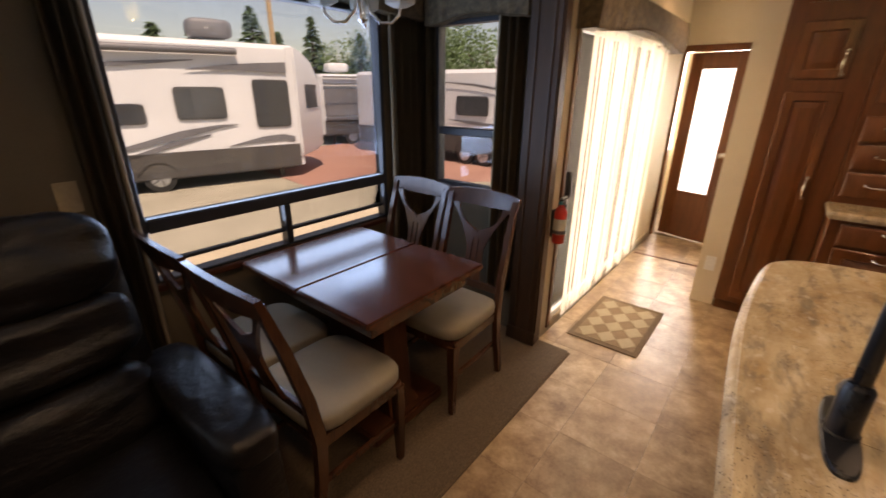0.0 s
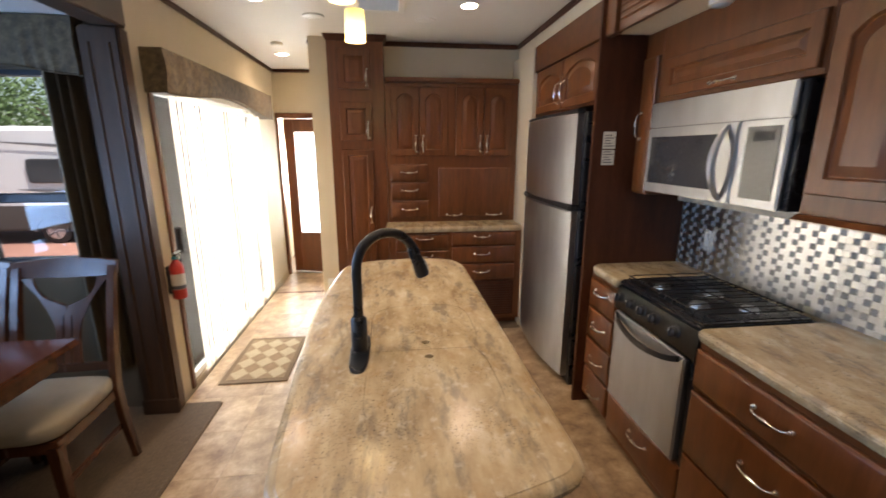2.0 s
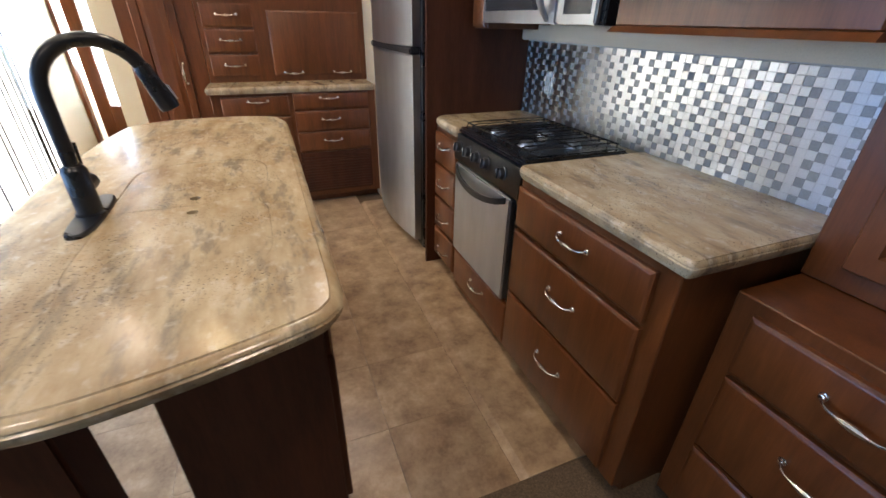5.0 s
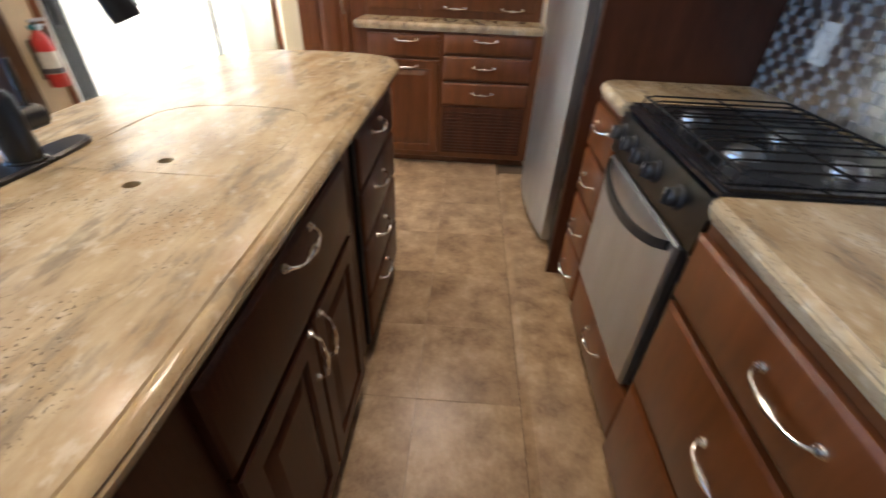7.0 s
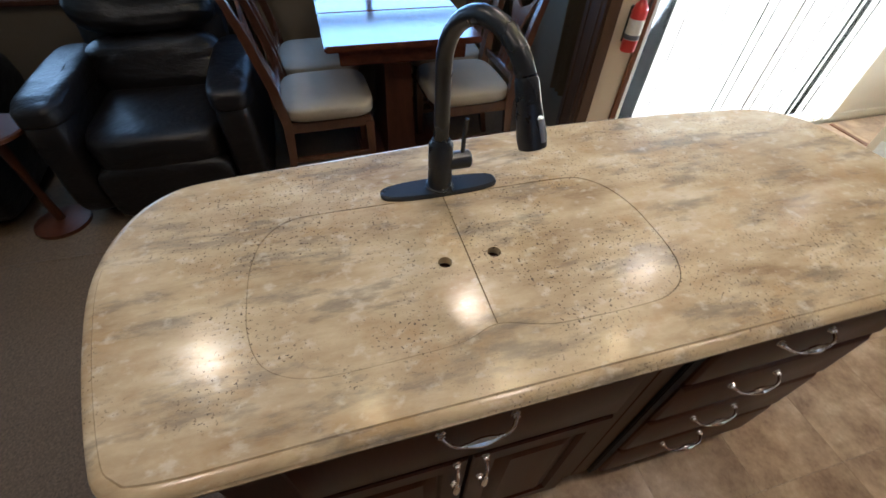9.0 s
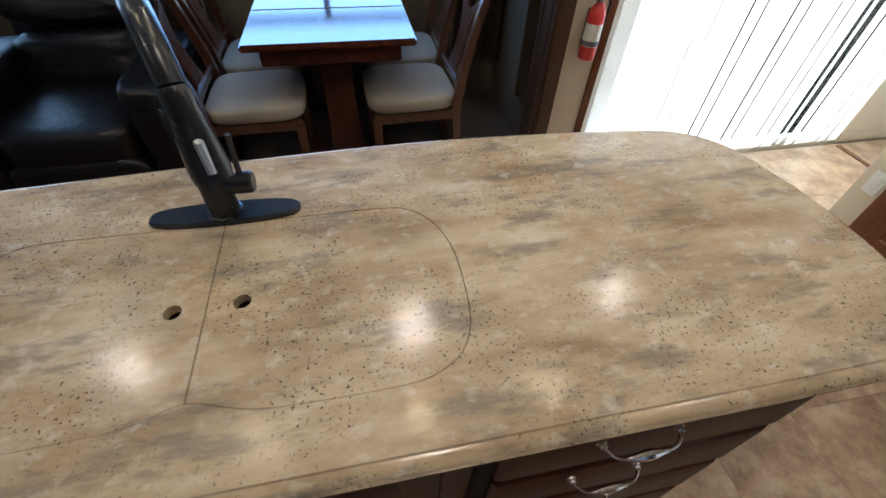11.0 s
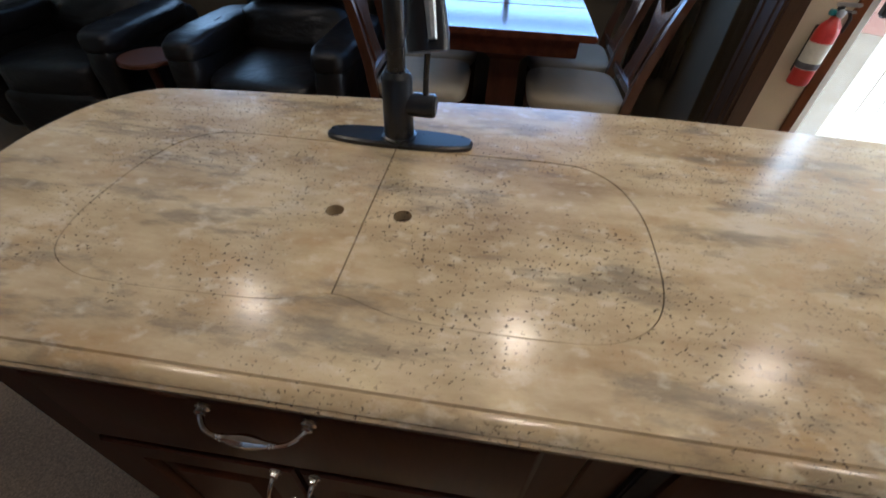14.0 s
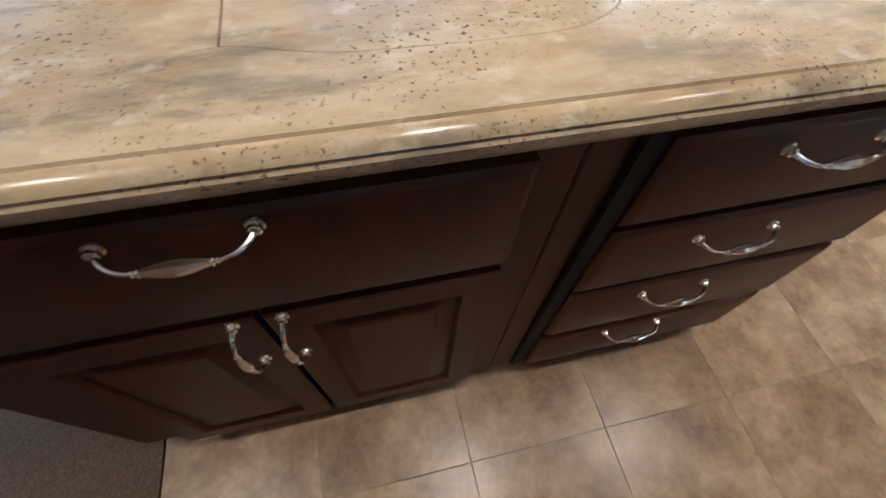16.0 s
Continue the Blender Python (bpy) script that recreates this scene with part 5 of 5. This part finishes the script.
part("lever", box(-0.006, -0.015, 0.252, 0.010, 0.055, 0.260, 0.003), STEEL, fe)
part("bracket", box(-0.054, -0.02, 0.03, -0.036, 0.02, 0.20, 0.003), BLACK_PLASTIC, fe)

# ---- ceiling fittings ----
for x, y in ((-0.90, -1.12), (-0.90, 0.37), (-0.90, 1.62), (-1.12, 3.20), (0.42, 1.62), (0.42, 0.37), (0.42, -1.12)):
    dl = thing("downlight", "round recessed ceiling downlight with a warm lit lens", "downlight", pose(x, y, CEIL), "ceiling downlights")
    part("trim_ring", tube([(0, 0, 0.0), (0, 0, -0.006), (0, 0, -0.009), (0, 0, -0.006)], [0.070, 0.068, 0.055, 0.050], 28, False), WHITE_PLASTIC, dl)
    part("lens", tube([(0, 0, -0.004), (0, 0, -0.0105), (0, 0, -0.0125)], [0.049, 0.049, 0.040], 28), LAMP_GLOW, dl, "glowing warm lens")
    ld = new("downlight_lamp", bpy.data.lights.new("downlight_lamp", "AREA"))
    ld.data.shape, ld.data.size, ld.data.energy, ld.data.color = "DISK", 0.10, PUCK_W, (1.0, 0.83, 0.62)
    ld.data.spread = radians(125)
    ld.matrix_world = look((x, y, CEIL - 0.016), (x, y + 0.0001, 0))
for x, y in ((-0.61, 1.97), (0.17, 1.98)):
    sp = thing("ceiling_speaker", "flat white round ceiling speaker", "speaker", pose(x, y, CEIL), "ceiling speakers")
    part("ring", tube([(0, 0, 0), (0, 0, -0.008), (0, 0, -0.012)], [0.075, 0.073, 0.060], 28), WHITE_PLASTIC, sp)
    part("grille", tube([(0, 0, -0.012), (0, 0, -0.0145)], [0.055, 0.05], 28), WHITE_PLASTIC, sp)
    part("bar", box(-0.055, -0.006, -0.018, 0.055, 0.006, -0.0145, 0.001, 1), WHITE_PLASTIC, sp)
sd = solid("smoke_detector", tube([(0, 0, 0), (0, 0, -0.018), (0, 0, -0.028), (0, 0, -0.030)], [0.05, 0.05, 0.042, 0.02], 24), WHITE_PLASTIC, "round white smoke detector on the ceiling", "smoke detector", m=pose(-1.06, 2.77, CEIL))
vt = thing("ceiling_vent", "rectangular pale blue ceiling air vent with louvres", "air vent", pose(-0.16, 1.63, CEIL))
vf = bmesh.new()
for a in ((-0.17, -0.17, -0.13, 0.17), (0.13, -0.17, 0.17, 0.17), (-0.13, -0.17, 0.13, -0.13), (-0.13, 0.13, 0.13, 0.17)):
    add_box(vf, a[0], a[1], -0.014, a[2], a[3], 0.0, 0.003, 1)
part("frame", vf, WHITE_PLASTIC, vt)
for k in range(9):
    y = -0.112 + 0.028 * k
    part("slat", loft([[(x, y, -0.003), (x, y + 0.012, -0.012), (x, y + 0.014, -0.010), (x, y + 0.003, -0.001)] for x in (-0.13, 0.13)]), BLUE_VENT, vt)
for y in (-0.30, 0.30, 0.86):
    pn = thing("pendant_lamp", "small hanging lamp with a yellow-white art glass cylinder", "pendant lamp", pose(-0.25, y, 0), "pendants over the island")
    part("canopy", tube([(0, 0, CEIL), (0, 0, CEIL - 0.018), (0, 0, CEIL - 0.025)], [0.055, 0.055, 0.015], 20), CHROME, pn)
    part("cord", tube([(0, 0, CEIL - 0.02), (0, 0, 2.20)], 0.0025, 8), BLACK_PLASTIC, pn)
    part("socket", tube([(0, 0, 2.21), (0, 0, 2.20), (0, 0, 2.155), (0, 0, 2.15)], [0.012, 0.022, 0.024, 0.02], 14), CHROME, pn)
    sh = part("shade", tube([(0, 0, 2.165), (0, 0, 2.163), (0, 0, 2.10), (0, 0, 2.03)], [0.030, 0.044, 0.046, 0.047], 28, False), SHADE_GLASS, pn, "yellow art glass shade")
    bb = bmesh.new()
    add_ball(bb, (0, 0, 2.09), 0.020, (1, 1, 1.4))
    part("bulb", bb, BULB_GLOW, pn, "glowing bulb")
    pl = new("pendant_light", bpy.data.lights.new("pendant_light", "POINT"))
    pl.data.energy, pl.data.color, pl.data.shadow_soft_size = PENDANT_W, (1.0, 0.80, 0.50), 0.02
    pl.location = (-0.25, y, 2.045)
for x, y in ((1.20, -0.135), (1.20, 0.378)):
    pk = thing("soffit_light", "unlit round white puck light under the kitchen soffit", "puck light", pose(x, y, 2.11), "soffit puck lights")
    part("housing", tube([(0, 0, 0), (0, 0, -0.016), (0, 0, -0.020)], [0.045, 0.043, 0.034], 24), WHITE_PLASTIC, pk)
    part("lens", tube([(0, 0, -0.020), (0, 0, -0.024)], [0.034, 0.028], 24), BLUE_VENT, pk)


# ---- outside ----
GZ = -1.0
GRAVEL = surface("pale_gravel", (0.25, 0.225, 0.17), (0.37, 0.335, 0.26), 0.8, 0.95, bump=0.6, fine=25)
RED_GROUND = surface("red_clay", (0.30, 0.145, 0.11), (0.38, 0.20, 0.155), 0.7, 0.95, bump=0.6, fine=25)
RV_WHITE = surface("white_fibreglass", (0.60, 0.61, 0.63), (0.68, 0.69, 0.70), 0.8, 0.4, bump=0.02)
RV_GREY = surface("grey_decal", (0.10, 0.10, 0.11), (0.17, 0.17, 0.18), 0.8, 0.5, bump=0.02)
RV_SKIRT = surface("dark_skirt", (0.045, 0.04, 0.038), (0.075, 0.07, 0.065), 1.0, 0.55, bump=0.02)
RV_GLASS = surface("dark_rv_glass", (0.03, 0.033, 0.037), (0.05, 0.055, 0.06), 1.0, 0.15, bump=0)
RUBBER = surface("tyre_rubber", (0.02, 0.02, 0.02), (0.035, 0.035, 0.035), 6.0, 0.85)
LEAF_A = surface("spruce_needles", (0.02, 0.055, 0.022), (0.05, 0.10, 0.035), 0.6, 0.85, bump=0.3, fine=6, vary=0.3)
LEAF_B = surface("broad_leaves", (0.07, 0.13, 0.045), (0.12, 0.20, 0.08), 0.6, 0.8, bump=0.3, fine=6)
BARK = surface("bark", (0.09, 0.06, 0.04), (0.16, 0.11, 0.075), 3.0, 0.9, bump=0.6)
POLE = surface("weathered_pole", (0.34, 0.24, 0.14), (0.42, 0.30, 0.18), 3.0, 0.85)
structure("ground", box(-600, -600, GZ - 0.5, 600, 600, GZ), GRAVEL, "pale gravel lot round the trailers", "ground")
structure("red_ground", loft([[(-16.5, 6.2, z), (-10.4, 5.4, z), (-8.9, 7.6, z), (-6.2, 9.9, z), (-3.0, 12.0, z), (-4.0, 17.5, z), (-18.0, 17.0, z)] for z in (GZ + 0.004, GZ + 0.012)]), RED_GROUND, "patch of red clay ground", "ground")


def wheel(parent, m, r=0.36):
    w = part("wheel", tube([(0, 0, 0), (0, 0.02, 0), (0, 0.20, 0), (0, 0.22, 0)], [r * 0.9, r, r, r * 0.9], 28), RUBBER, parent, m=m)
    part("rim", tube([(0, -0.012, 0), (0, -0.008, 0), (0, 0.0, 0)], [r * 0.52, r * 0.60, r * 0.62], 20), STEEL, w)
    for k in range(5):
        a = 2 * math.pi * k / 5
        part("spoke", tube([(0.03 * math.cos(a), -0.016, 0.03 * math.sin(a)), (r * 0.55 * math.cos(a), -0.016, r * 0.55 * math.sin(a))], 0.02, 6), RV_GREY, w)
    return w


def decal(parent, pts, y=-0.012):
    """A swoosh on the side: upper and lower edge as (x, z0, z1)."""
    part("decal", loft([[(x, y, a), (x, y + 0.010, a), (x, y + 0.010, b), (x, y, b)] for x, a, b in pts]), RV_GREY, parent, "grey swoosh decal")


def rv_window(parent, x0, z0, x1, z1, y=-0.02):
    fr = loft([[(p.x, yy, p.y) for p in rounded([(x0 - e, z0 - e), (x1 + e, z0 - e), (x1 + e, z1 + e), (x0 - e, z1 + e)], 0.12, 4)] for yy, e in ((0.0, 0.03), (y, 0.03), (y - 0.004, 0.0))])
    w = part("window", fr, RV_SKIRT, parent)
    part("pane", loft([[(p.x, yy, p.y) for p in rounded([(x0, z0), (x1, z0), (x1, z1), (x0, z1)], 0.10, 4)] for yy in (y - 0.003, y - 0.012)]), RV_GLASS, w)


def trailer(name, label, m, length, width, top, floor=0.45, axles=(0.42, 0.5)):
    """Side looks to -y; x 0..length; z up from the ground."""
    t = thing(name, label, "trailer", m)
    prof = [(0, floor), (0.06, top - 0.12), (0.18, top), (width - 0.18, top), (width - 0.06, top - 0.12), (width, floor)]
    body = loft([[(x, y if inset == 0 else width / 2 + (y - width / 2) * (1 - inset), z) for y, z in prof] for x, inset in ((0, 0.05), (0.12, 0), (length - 0.25, 0), (length, 0.06))])
    part("body", body, RV_WHITE, t)
    part("skirt", box(0.1, -0.012, floor - 0.02, length - 0.12, 0.3, floor + 0.62, 0.01), RV_SKIRT, t, "dark lower skirt")
    for a in axles:
        wheel(t, pose(length * a, 0.02, 0.36))
        part("fender", loft([[(length * a + 0.50 * math.cos(b) * s, y, 0.36 + 0.46 * math.sin(b) * s) for y, s in ((-0.04, 1), (0.1, 1), (0.1, 0.86), (-0.04, 0.86))] for b in np.linspace(0, math.pi, 12)]), RV_SKIRT, t)
    part("chassis", box(0.2, 0.35, floor - 0.12, length - 0.2, width - 0.35, floor + 0.01), RV_SKIRT, t)
    for x in (0.6, length - 0.6):
        part("jack", box(x - 0.05, 0.4, 0.0, x + 0.05, 0.5, floor), RV_SKIRT, t)
    return t


# the long white fifth wheel: its side looks towards the dinette
rv1 = trailer("fifth_wheel", "long white travel trailer with grey swoosh decals, parked outside", pose(-14.39, -5.34, GZ, 0, 0, 77), 11.95, 2.45, 3.62, 0.36, (0.685, 0.612))
for x0, z0, x1, z1 in ((10.72, 1.52, 11.62, 2.70), (8.85, 1.78, 9.95, 2.50), (6.6, 1.70, 8.15, 2.12), (6.95, 2.52, 7.32, 2.70)):
    rv_window(rv1, x0, z0, x1, z1)
part("awning", tube([(1.0, -0.09, 3.28), (10.4, -0.09, 3.38)], 0.085, 12), RV_GREY, rv1, "rolled grey awning")
decal(rv1, [(7.0, 0.98, 1.0), (7.8, 1.08, 1.22), (8.8, 1.30, 1.48), (9.7, 1.50, 1.60), (10.2, 1.58, 1.60)])
decal(rv1, [(7.0, 0.80, 0.82), (7.7, 0.86, 0.96), (8.6, 1.10, 1.22), (9.5, 1.34, 1.38)])
decal(rv1, [(9.9, 1.02, 1.04), (10.8, 1.08, 1.24), (11.4, 1.10, 1.28), (11.7, 1.04, 1.2)])
decal(rv1, [(9.2, 2.92, 2.94), (10.2, 2.94, 3.08), (11.0, 2.92, 3.14), (11.65, 2.9, 3.18)])
decal(rv1, [(5.5, 2.84, 2.86), (7.2, 2.90, 3.0), (8.6, 3.04, 3.12), (9.4, 3.14, 3.16)])
part("roof_unit", super_box(10.1, 1.2, 3.98, 0.55, 0.42, 0.24, 0.45), RV_GREY, rv1, "dark rooftop air conditioner")
part("roof_unit", super_box(5.9, 1.2, 3.96, 0.55, 0.42, 0.2, 0.45), RV_GREY, rv1, "dark rooftop air conditioner")
L1, W1D = 11.95, 2.45
nose = part("front_cap", loft([[(L1 - 0.26, 0.02, z), (L1 - 0.02, 0.02, z), (L1 + 1.15 - k, 1.20, z), (L1 + 1.15 - k, W1D - 0.25, z), (L1 - 0.26, W1D - 0.05, z)] for z, k in ((0.62, 0.25), (0.80, 0.05), (2.6, 0.0), (3.25, 0.25), (3.56, 0.55))]), RV_WHITE, rv1, "angled white front cap")
cap_pane = loft([[(L1 + 0.30 + 0.62 * u - q, 0.32 + 0.64 * u + q, z) for u, z in ((0.05, 1.95), (0.95, 1.95), (0.95, 2.62), (0.05, 2.62))] for q in (0.05, -0.012)])
part("pane", cap_pane, RV_GLASS, nose, "dark corner window")
part("ladder", tube([(L1 - 0.06, -0.02, 0.7), (L1 - 0.06, -0.02, 3.3)], 0.03, 8), RV_WHITE, rv1, "white corner molding")
# a grey-fronted trailer behind it
rv2 = trailer("travel_trailer", "white travel trailer with a dark ramp wall, parked further back", pose(-17.2, 11.0, GZ, 0, 0, 70), 2.8, 8.0, 3.1, 0.5, (0.5,))
part("ramp_wall", box(0.15, -0.05, 1.3, 2.75, -0.012, 2.5, 0.02), RV_GREY, rv2, "grey ramp wall")
for z in (1.15, 1.85, 2.65, 2.95):
    part("bar", box(0.12, -0.08, z, 2.8, -0.01, z + 0.07, 0.01), RV_GREY, rv2)
decal(rv2, [(0.3, 0.85, 0.88), (1.4, 0.90, 1.05), (2.6, 1.0, 1.12)])
part("roof_unit", super_box(1.1, 1.0, 3.4, 0.5, 0.45, 0.2, 0.45), RV_WHITE, rv2)
# a white trailer seen through the narrow window
rv3 = trailer("travel_trailer", "white travel trailer with double wheels, parked across the lot", pose(-15.05, 11.2, GZ, 0, 0, 0), 9.5, 2.4, 3.15, 0.45, (0.60, 0.682))
rv_window(rv3, 5.35, 1.70, 6.62, 2.28)
rv_window(rv3, 2.3, 1.8, 3.6, 2.4)
decal(rv3, [(4.5, 2.75, 2.77), (6.0, 2.62, 2.70), (8.0, 2.36, 2.42), (8.8, 2.22, 2.24)])
decal(rv3, [(5.0, 1.50, 1.52), (6.0, 1.38, 1.50), (7.2, 1.34, 1.42)])
part("roof_unit", super_box(6.7, 1.2, 3.4, 0.5, 0.42, 0.2, 0.45), RV_WHITE, rv3)


def spruce(m, h, spread, seed):
    t = thing("spruce_tree", "dark green spruce tree behind the trailers", "tree", m, "trees behind the lot")
    part("trunk", tube([(0, 0, 0), (0, 0, h * 0.5), (0, 0, h)], [0.22, 0.13, 0.02], 8), BARK, t)
    r = random.Random(seed)
    bm = bmesh.new()
    for k in range(420):
        f = r.random() ** 0.75
        z = h * (0.10 + 0.9 * f)
        rad = spread * (1.05 - f) * (0.55 + 0.45 * r.random())
        a = r.uniform(0, 2 * math.pi)
        p = Vector((rad * math.cos(a), rad * math.sin(a), z - 0.25 * rad))
        d = Vector((math.cos(a), math.sin(a), -0.45 + 0.5 * r.random()))
        side = d.cross(Vector((0, 0, 1))).normalized()
        s = (0.35 + 0.45 * (1 - f)) * r.uniform(0.7, 1.2)
        v = [bm.verts.new(q) for q in (p - d * s, p + side * s * 0.38, p + d * s * 0.9, p - side * s * 0.38, p + Vector((0, 0, s * 0.28)))]
        for i in range(4):
            bm.faces.new((v[i], v[(i + 1) % 4], v[4]))
    part("crown", bm, LEAF_A, t, smooth=False)
    return t


def broad_tree(m, h, w, seed):
    t = thing("broadleaf_tree", "leafy green tree behind the trailers", "tree", m, "trees behind the lot")
    r = random.Random(seed)
    tk = bmesh.new()
    add_tube(tk, [(0, 0, 0), (0.1, 0, h * 0.25), (0.0, 0.1, h * 0.55)], [0.28, 0.22, 0.12], 8)
    for k in range(5):
        a = 2 * math.pi * k / 5
        add_tube(tk, [(0.05, 0, h * 0.3), (w * 0.3 * math.cos(a), w * 0.3 * math.sin(a), h * 0.55), (w * 0.5 * math.cos(a), w * 0.5 * math.sin(a), h * 0.75)], [0.12, 0.08, 0.03], 6)
    part("trunk", tk, BARK, t)
    bm = bmesh.new()
    centres = [(r.uniform(-0.6, 0.6) * w, r.uniform(-0.6, 0.6) * w, h * r.uniform(0.4, 0.88), w * r.uniform(0.3, 0.5)) for _ in range(11)]
    for k in range(4200):
        cx, cy, cz, cr = centres[k % len(centres)]
        d = Vector((r.gauss(0, 1), r.gauss(0, 1), r.gauss(0, 1))).normalized() * cr * r.uniform(0.75, 1.05)
        p = Vector((cx, cy, cz)) + d
        s = r.uniform(0.09, 0.20)
        u = Vector((r.gauss(0, 1), r.gauss(0, 1), r.gauss(0, 1))).normalized()
        w2 = d.cross(u).normalized()
        vs = [bm.verts.new(q) for q in (p + u * s, p + w2 * s * 0.6, p - u * s, p - w2 * s * 0.6)]
        bm.faces.new(vs)
    part("crown", bm, LEAF_B, t, smooth=False)
    return t


for k, (x, y, h, w) in enumerate(((-34, 17.4, 8.1, 2.6), (-34, 22.7, 8.0, 2.2), (-34, 10.6, 6.3, 2.4), (-34, 13.2, 6.8, 2.3), (-34.5, 19.8, 6.6, 1.7), (-34, 28.0, 7.2, 2.8), (-35, 4.0, 6.2, 2.2))):
    spruce(pose(x, y, GZ), h, w, 10 + k)
for k, (x, y, h, w) in enumerate(((-31, 36, 8.4, 5.0), (-25, 37, 8.4, 5.5), (-37, 29, 6.6, 4.5), (-16, 38, 8.8, 5.5), (-40, 6, 5.2, 4.0), (-40, -2, 5.0, 4.0), (-42, 14, 5.0, 4.5), (-41, 21, 5.2, 4.5))):
    broad_tree(pose(x, y, GZ), h, w, 30 + k)
solid("utility_pole", tube([(0, 0, 0), (0, 0, 4), (0, 0, 9.5)], [0.17, 0.15, 0.11], 10), POLE, "tall weathered wooden utility pole", "pole", m=pose(-24.0, 13.05, GZ))

# ---- mosaic backsplash ----
bs = thing("backsplash", "mosaic backsplash of brushed metal and grey square tiles", "backsplash", kind="structure")
part("backing", box(1.561, -0.710, 0.893, 1.569, 0.924, 1.262), MORTAR, bs)
P = 0.0255
def mosaic_tile(th):
    g = P - 0.0005
    return loft([[(x0, a, b) for a, b in ((e, e), (g - e, e), (g - e, g - e), (e, g - e))] for x0, e in ((0.0, 0.0), (-th + 0.0008, 0.0), (-th, 0.0008))])
METAL_TILE = mesh_of("tile", mosaic_tile(0.0040), TILE_METAL, False)
GREY_TILE = mesh_of("tile", mosaic_tile(0.0042), TILE_GREY, False)
far_m, far_g = bmesh.new(), bmesh.new()
for i in range(63):
    for j in range(14):
        y, z = 0.920 - P * (i + 1), 0.8975 + P * j
        grey = (i % 3 == 0 and j % 2 == 0) or (i % 3 == 1 and j % 2 == 1)
        if 35 <= i < 56:
            ob = new("tile", GREY_TILE if grey else METAL_TILE)
            ob.parent = bs
            ob.location = (1.561, y, z)
        else:
            g = P - 0.0005
            add_box(far_g if grey else far_m, 1.5568, y, z, 1.561, y + g, z + g)
tagged(part("mosaic", far_m, TILE_METAL, bs, smooth=False), kind="stuff")
tagged(part("mosaic", far_g, TILE_GREY, bs, smooth=False), kind="stuff")

# ---- floor tiles ----
TP = 0.352
xs = [-1.42, -1.317, -0.965, -0.613, -0.261, 0.091, 0.443, 0.797]
ys = [-0.525 + TP * k for k in range(13)] + [4.03]
floor_ob = bpy.data.objects["floor"]
shapes = {}
for x0, x1 in zip(xs, xs[1:]):
    for y0, y1 in zip(ys, ys[1:]):
        key = (round(x1 - x0, 3), round(y1 - y0, 3))
        if key not in shapes:
            w, h = key[0] - 0.0011, key[1] - 0.0011
            shapes[key] = mesh_of("tile", loft([[(e, e, z), (w - e, e, z), (w - e, h - e, z), (e, h - e, z)] for e, z in ((0, -0.0078), (0, -0.0004), (0.0005, 0.0))]), TILE, False)
        ob = new("tile", shapes[key])
        ob.parent = floor_ob
        ob.location = (x0 + 0.00055, y0 + 0.00055, 0)
